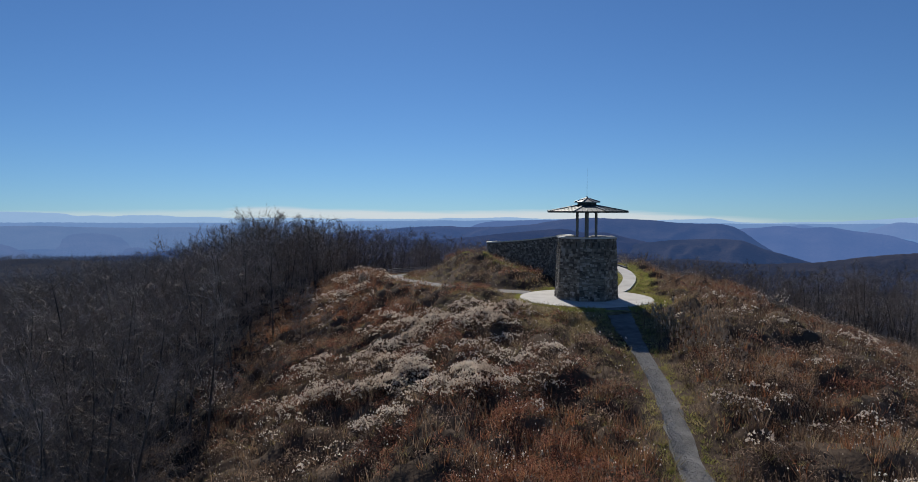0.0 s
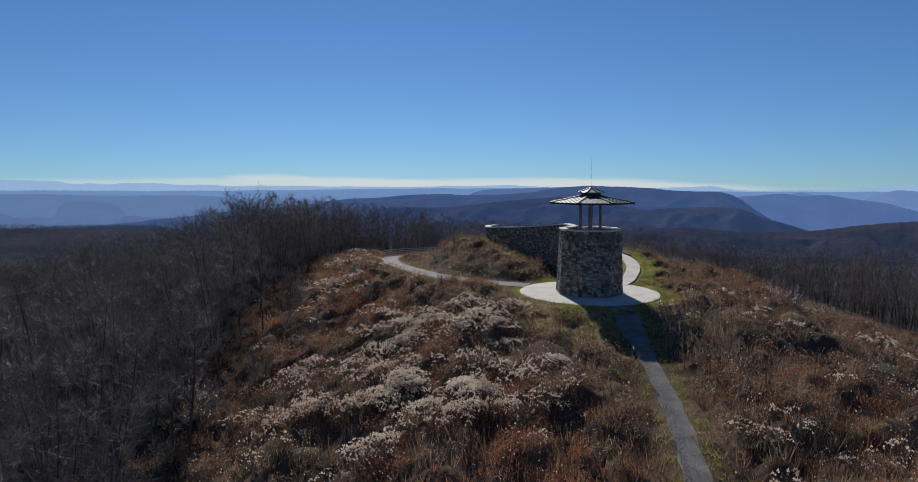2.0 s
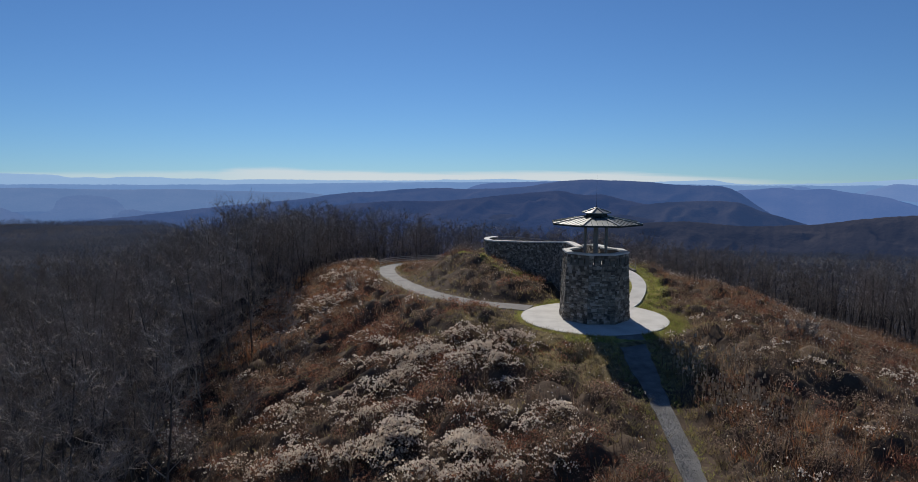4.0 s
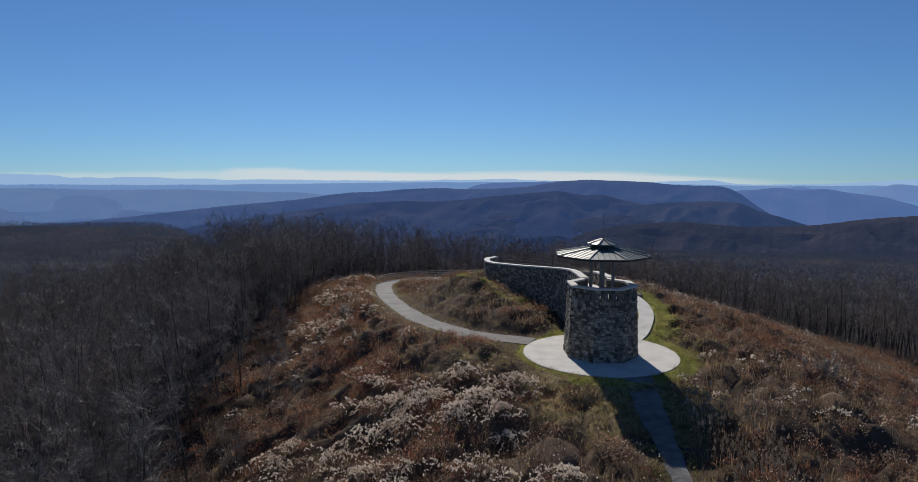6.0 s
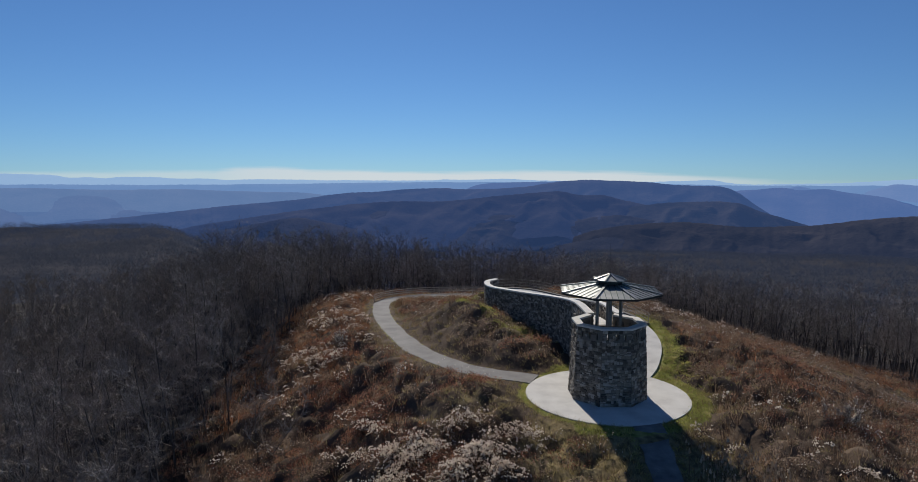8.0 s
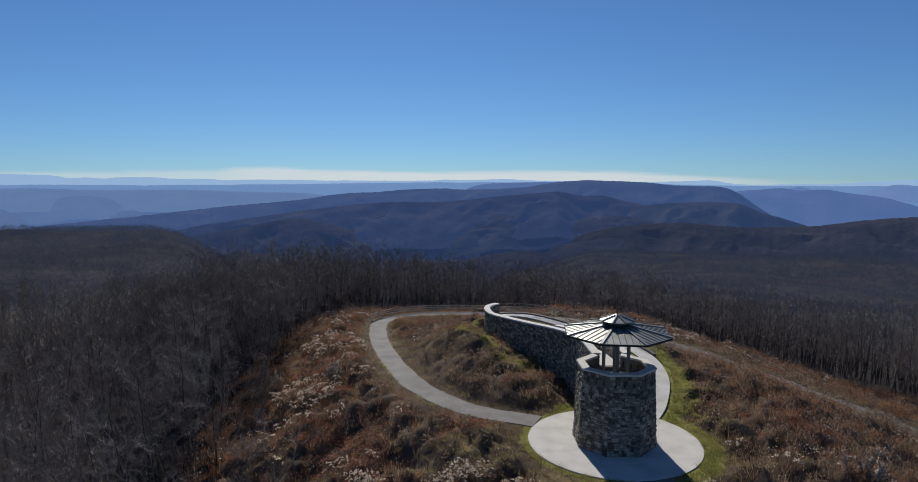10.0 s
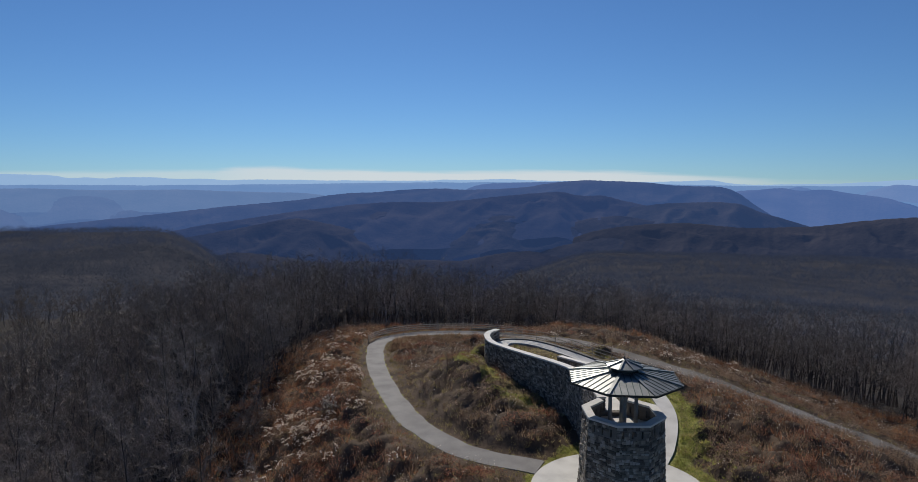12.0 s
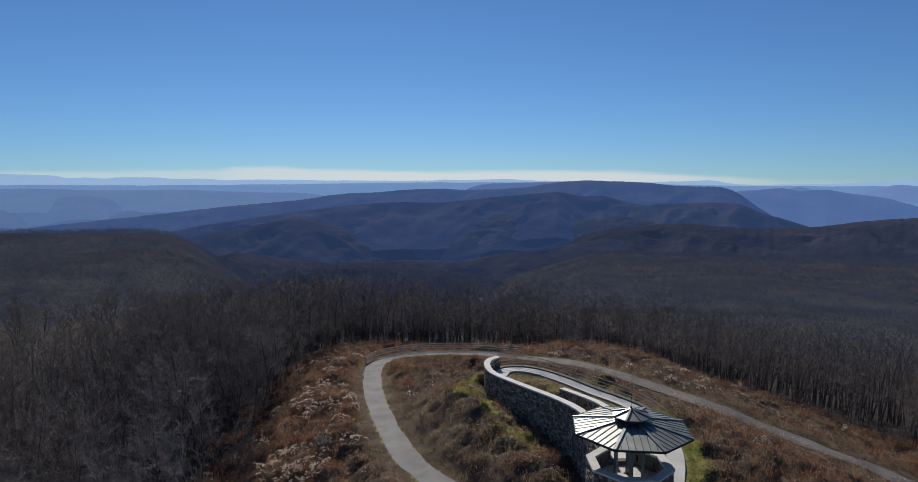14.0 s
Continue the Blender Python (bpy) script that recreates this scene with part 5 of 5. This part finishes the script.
# ---- woods: single trees nearest the hill, then the rest ----
TREE_KINDS, TOPS = [], []
for k, (h, limbs, spread, low) in enumerate([(12.0, 13, 0.32, 0.28), (11.4, 12, 0.34, 0.22), (12.4, 13, 0.31, 0.35), (11.0, 13, 0.37, 0.18), (11.8, 12, 0.33, 0.3), (10.5, 12, 0.39, 0.15)]):
    wood, fine = tree_meshes(h, 400 + k, limbs, spread, low)
    TOPS.append(float(np.concatenate(fine.v)[:, 2].max()))
    # two kinds in six get paler crowns, imitating sunlit twig highlights
    TREE_KINDS.append((wood.mesh("trunk", M["bark"]), fine.mesh("crown", M["twig"] if k % 3 != 1 else M["pale_lit_twig"])))
rng = np.random.default_rng(77)
cand = []
for ax in np.arange(-62, 80, 3.6):
    for ay in np.arange(2, 150, 3.6):
        cand.append((ax + rng.uniform(-1.7, 1.7), ay + rng.uniform(-1.7, 1.7)))
cand = np.array(cand)
dw = in_woods(cand[:, 0], cand[:, 1])
seen = in_view(cand[:, 0], cand[:, 1], 3)
pick = cand[(dw > 0.5) & (dw < 60) & seen]
dpick = in_woods(pick[:, 0], pick[:, 1])
slope = np.where((pick[:, 0] < -10) & (pick[:, 1] < 74), 0.4, 1.0)
order = np.argsort(dpick * slope + rng.uniform(0, 6, len(pick)))
near_trees, other = pick[order[:298]], pick[order[298:]]


def tree_height(x, y, z, r):
    """Heights fitted to the woods' uneven skyline in the camera's opening view: slope below its starting eye level, by
    direction.
    """
    az = np.degrees(np.arctan2(x - 1, y + 9))
    fall = np.interp(az, [-35, -31, -27.5, -24, -20, -17, -14, -9, -5, -1, 6, 16, 20, 27.5, 31, 35], [0.08, 0.058, 0.06, 0.045, 0.014, -0.008, 0.006, 0.018, 0.027, 0.043, 0.05, 0.063, 0.068, 0.076, 0.063, 0.063])
    top = 7.6 - fall * np.hypot(x - 1, y + 9)
    return np.clip((top - z) * (1 - 0.28 * r.uniform(0, 1, len(x)) ** 1.6), 6.0, np.where(y > 66, 21.0, np.where(x > 20, 16.5, 13.0)))


zs = on_sheet(near_trees[:, 0], near_trees[:, 1])
tall = tree_height(near_trees[:, 0], near_trees[:, 1], zs, rng)
for (x, y), z, h in zip(near_trees, zs, tall):
    kind = int(rng.integers(0, 6))
    tm, cm = TREE_KINDS[kind]
    t = tagged(new("bare_tree"), "tall leafless grey-brown tree on the wooded slope", "tree", "bare trees round the hill")
    s = float(h) / TOPS[kind]
    t.matrix_basis = Matrix.LocRotScale((x, y, float(z)), Euler((0, 0, float(rng.uniform(0, 6.28)))), (max(s, 0.7), max(s, 0.7), s))
    part("trunk", tm, None, t)
    part("crown", cm, None, t)


def bare_wood(P, heights, seed, limbs, boughs, sprigs, width):
    """Many bare trees in one mesh, each with trunk, limbs, boughs and fine rising twigs."""
    r = np.random.default_rng(seed)
    pile, stems = Pile(), Pile()
    n = len(P)
    heights = heights / 1.13
    up = np.tile(np.array([0, 0, 1.0]), (n, 1)) + r.normal(0, 0.06, (n, 3)) * np.array([1, 1, 0])
    twigs(stems, P - np.array([0, 0, 0.3]), up, heights * 1.02, 0.0115 * heights, r)
    at, lean, h = np.repeat(P, limbs, 0), np.repeat(up, limbs, 0), np.repeat(heights, limbs)
    f = r.uniform(0.22, 0.95, len(at))
    a = r.uniform(0, 2 * np.pi, len(at))
    at = at + lean * (f * h)[:, None]
    way = np.stack([np.cos(a), np.sin(a), r.uniform(0.35, 1.0, len(a)) + 0.6 * f], 1)
    way /= np.linalg.norm(way, axis=1)[:, None]
    ln = h * 0.34 * (1.05 - 0.6 * f) * r.uniform(0.6, 1.1, len(a))
    twigs(stems, at, way, ln, 0.0045 * h * (1.1 - f), r)
    for count, share, wide, stray in ((boughs, 0.5, 1.5, 0.55), (sprigs, 0.5, 1.0, 0.7)):
        g = r.uniform(0.2, 1.0, len(at) * count)
        at, way, ln = np.repeat(at, count, 0), np.repeat(way, count, 0), np.repeat(ln, count)
        at = at + way * (g * ln)[:, None]
        way = way + r.normal(0, stray, (len(at), 3)) + np.array([0, 0, 0.12])
        way /= np.linalg.norm(way, axis=1)[:, None]
        ln = ln * share * r.uniform(0.6, 1.4, len(at))
        fine_twigs(pile, at, way, ln, wide * width, r)
    return pile, stems


def crowns(P, heights, seed, n_twig, twig_len, width):
    """Far-off bare crowns, each a loose dome of slivers."""
    r = np.random.default_rng(seed)
    pile = Pile()
    c, h = np.repeat(P, n_twig, 0), np.repeat(heights, n_twig)
    d = r.normal(0, 1, (len(c), 3))
    d[:, 2] = np.abs(d[:, 2])
    d /= np.linalg.norm(d, axis=1)[:, None]
    at = c + d * np.stack([h * 0.42, h * 0.42, h * 0.5], 1) * r.uniform(0.5, 1.0, len(c))[:, None] + np.stack([0 * h, 0 * h, h * 0.08], 1)
    fine_twigs(pile, at, d + r.normal(0, 0.5, d.shape) + np.array([0, 0, 0.3]), twig_len * r.uniform(0.5, 1.3, len(c)), width, r)
    return pile


oz = on_sheet(other[:, 0], other[:, 1])
pile, stems = bare_wood(np.column_stack([other, oz]), tree_height(other[:, 0], other[:, 1], oz, rng), 5, 12, 5, 5, 0.0135)
back = np.column_stack([rng.uniform(-62, 50, 700), rng.uniform(72, 140, 700)])
db = in_woods(back[:, 0], back[:, 1])
back = back[(db > 1.5) & (db < 40)]
bz = on_sheet(back[:, 0], back[:, 1])
thick, thick_stems = bare_wood(np.column_stack([back, bz]), tree_height(back[:, 0], back[:, 1], bz, rng) * 0.97, 9, 11, 5, 5, 0.0135)
pile.add(np.concatenate(thick.v), np.concatenate(thick.f))
stems.add(np.concatenate(thick_stems.v), np.concatenate(thick_stems.f))
tagged(new("woods", stems.mesh("trunks", M["bark"])), "dark bare trunks standing close on the slopes", "woods", kind="stuff")
tagged(new("woods", pile.mesh("woods", M["twig"])), "dense leafless woods on the slopes round the hill", "woods", kind="stuff")


def far_places(r0, r1, gap, seed):
    r = np.random.default_rng(seed)
    n = int((r1 ** 2 - r0 ** 2) * math.radians(41) / gap ** 2)
    rad = np.sqrt(r.uniform(r0 ** 2, r1 ** 2, n))
    az = np.radians(r.uniform(-41, 41, n))
    x, y = 1 + rad * np.sin(az), rad * np.cos(az)
    ok = in_woods(x, y) > 4
    inside = (x > -62) & (x < 80) & (y < 150) & (in_woods(x, y) < 60)
    x, y = x[ok & ~inside], y[ok & ~inside]
    return np.column_stack([x, y, on_sheet(x, y)])


P = np.column_stack([rng.uniform(-60, 75, 9000), rng.uniform(4, 135, 9000)])
dw = in_woods(P[:, 0], P[:, 1])
P = P[(dw > -1.5) & (dw < 34) & in_view(P[:, 0], P[:, 1])]
P = np.column_stack([P, ground(P[:, 0], P[:, 1])])
V, F, tips = blades(P, 14, rng.uniform(0.8, 3.0, len(P)), 0.011, 0.34, rng, 0.6)
stuff("undergrowth", V, F, M["twig"], "tangled bare saplings and undergrowth among the trees", "undergrowth")
FW = far_places(60, 260, 5.4, 91)
pile, stems = bare_wood(FW, np.random.default_rng(1).uniform(9.5, 13, len(FW)), 6, 8, 4, 4, 0.042)
tagged(new("far_woods", stems.mesh("far_trunks", M["far_twig"])), "dark trunks of leafless woods below the hill", "woods", kind="stuff")
tagged(new("far_woods", pile.mesh("far_woods", M["far_twig"])), "leafless woods filling the slopes below the hill", "woods", kind="stuff")
FW = far_places(255, 600, 7.0, 92)
pile = crowns(FW, np.random.default_rng(2).uniform(7, 10.5, len(FW)), 7, 36, 2.0, 0.07)
tagged(new("far_woods", pile.mesh("far_woods", M["haze_glow_twig"])), "leafless grey-brown woods on lower hills", "woods", kind="stuff")
FW = far_places(600, 1020, 9.0, 93)
FW = FW[(FW[:, 0] > -0.02 * FW[:, 1]) | (FW[:, 0] < -0.2 * FW[:, 1])]
pile = crowns(FW, np.random.default_rng(3).uniform(9, 13, len(FW)), 8, 30, 2.6, 0.11)
tagged(new("far_woods", pile.mesh("far_woods", M["haze_blue_twig"])), "distant leafless woods on the plateau", "woods", kind="stuff")
FW = far_places(1020, 2080, 15.0, 94)
FW = FW[FW[:, 0] > 0.02 * FW[:, 1]]
pile = crowns(FW, np.random.default_rng(4).uniform(12, 19, len(FW)), 12, 20, 4.5, 0.25)
tagged(new("far_woods", pile.mesh("far_woods", M["haze_blue_twig"])), "faint leafless woods across the far plateau", "woods", kind="stuff")

# ---- the stones of the tower's front, one by one ----
for m, w, h in FRONT_STONES:
    kw, kh, me = min(kinds, key=lambda q: abs(q[0] - w) + 2 * abs(q[1] - h))
    ob = part("stone", me, None, tower)
    ob.matrix_basis = m @ Matrix.Diagonal((w / kw, 1, h / kh, 1))
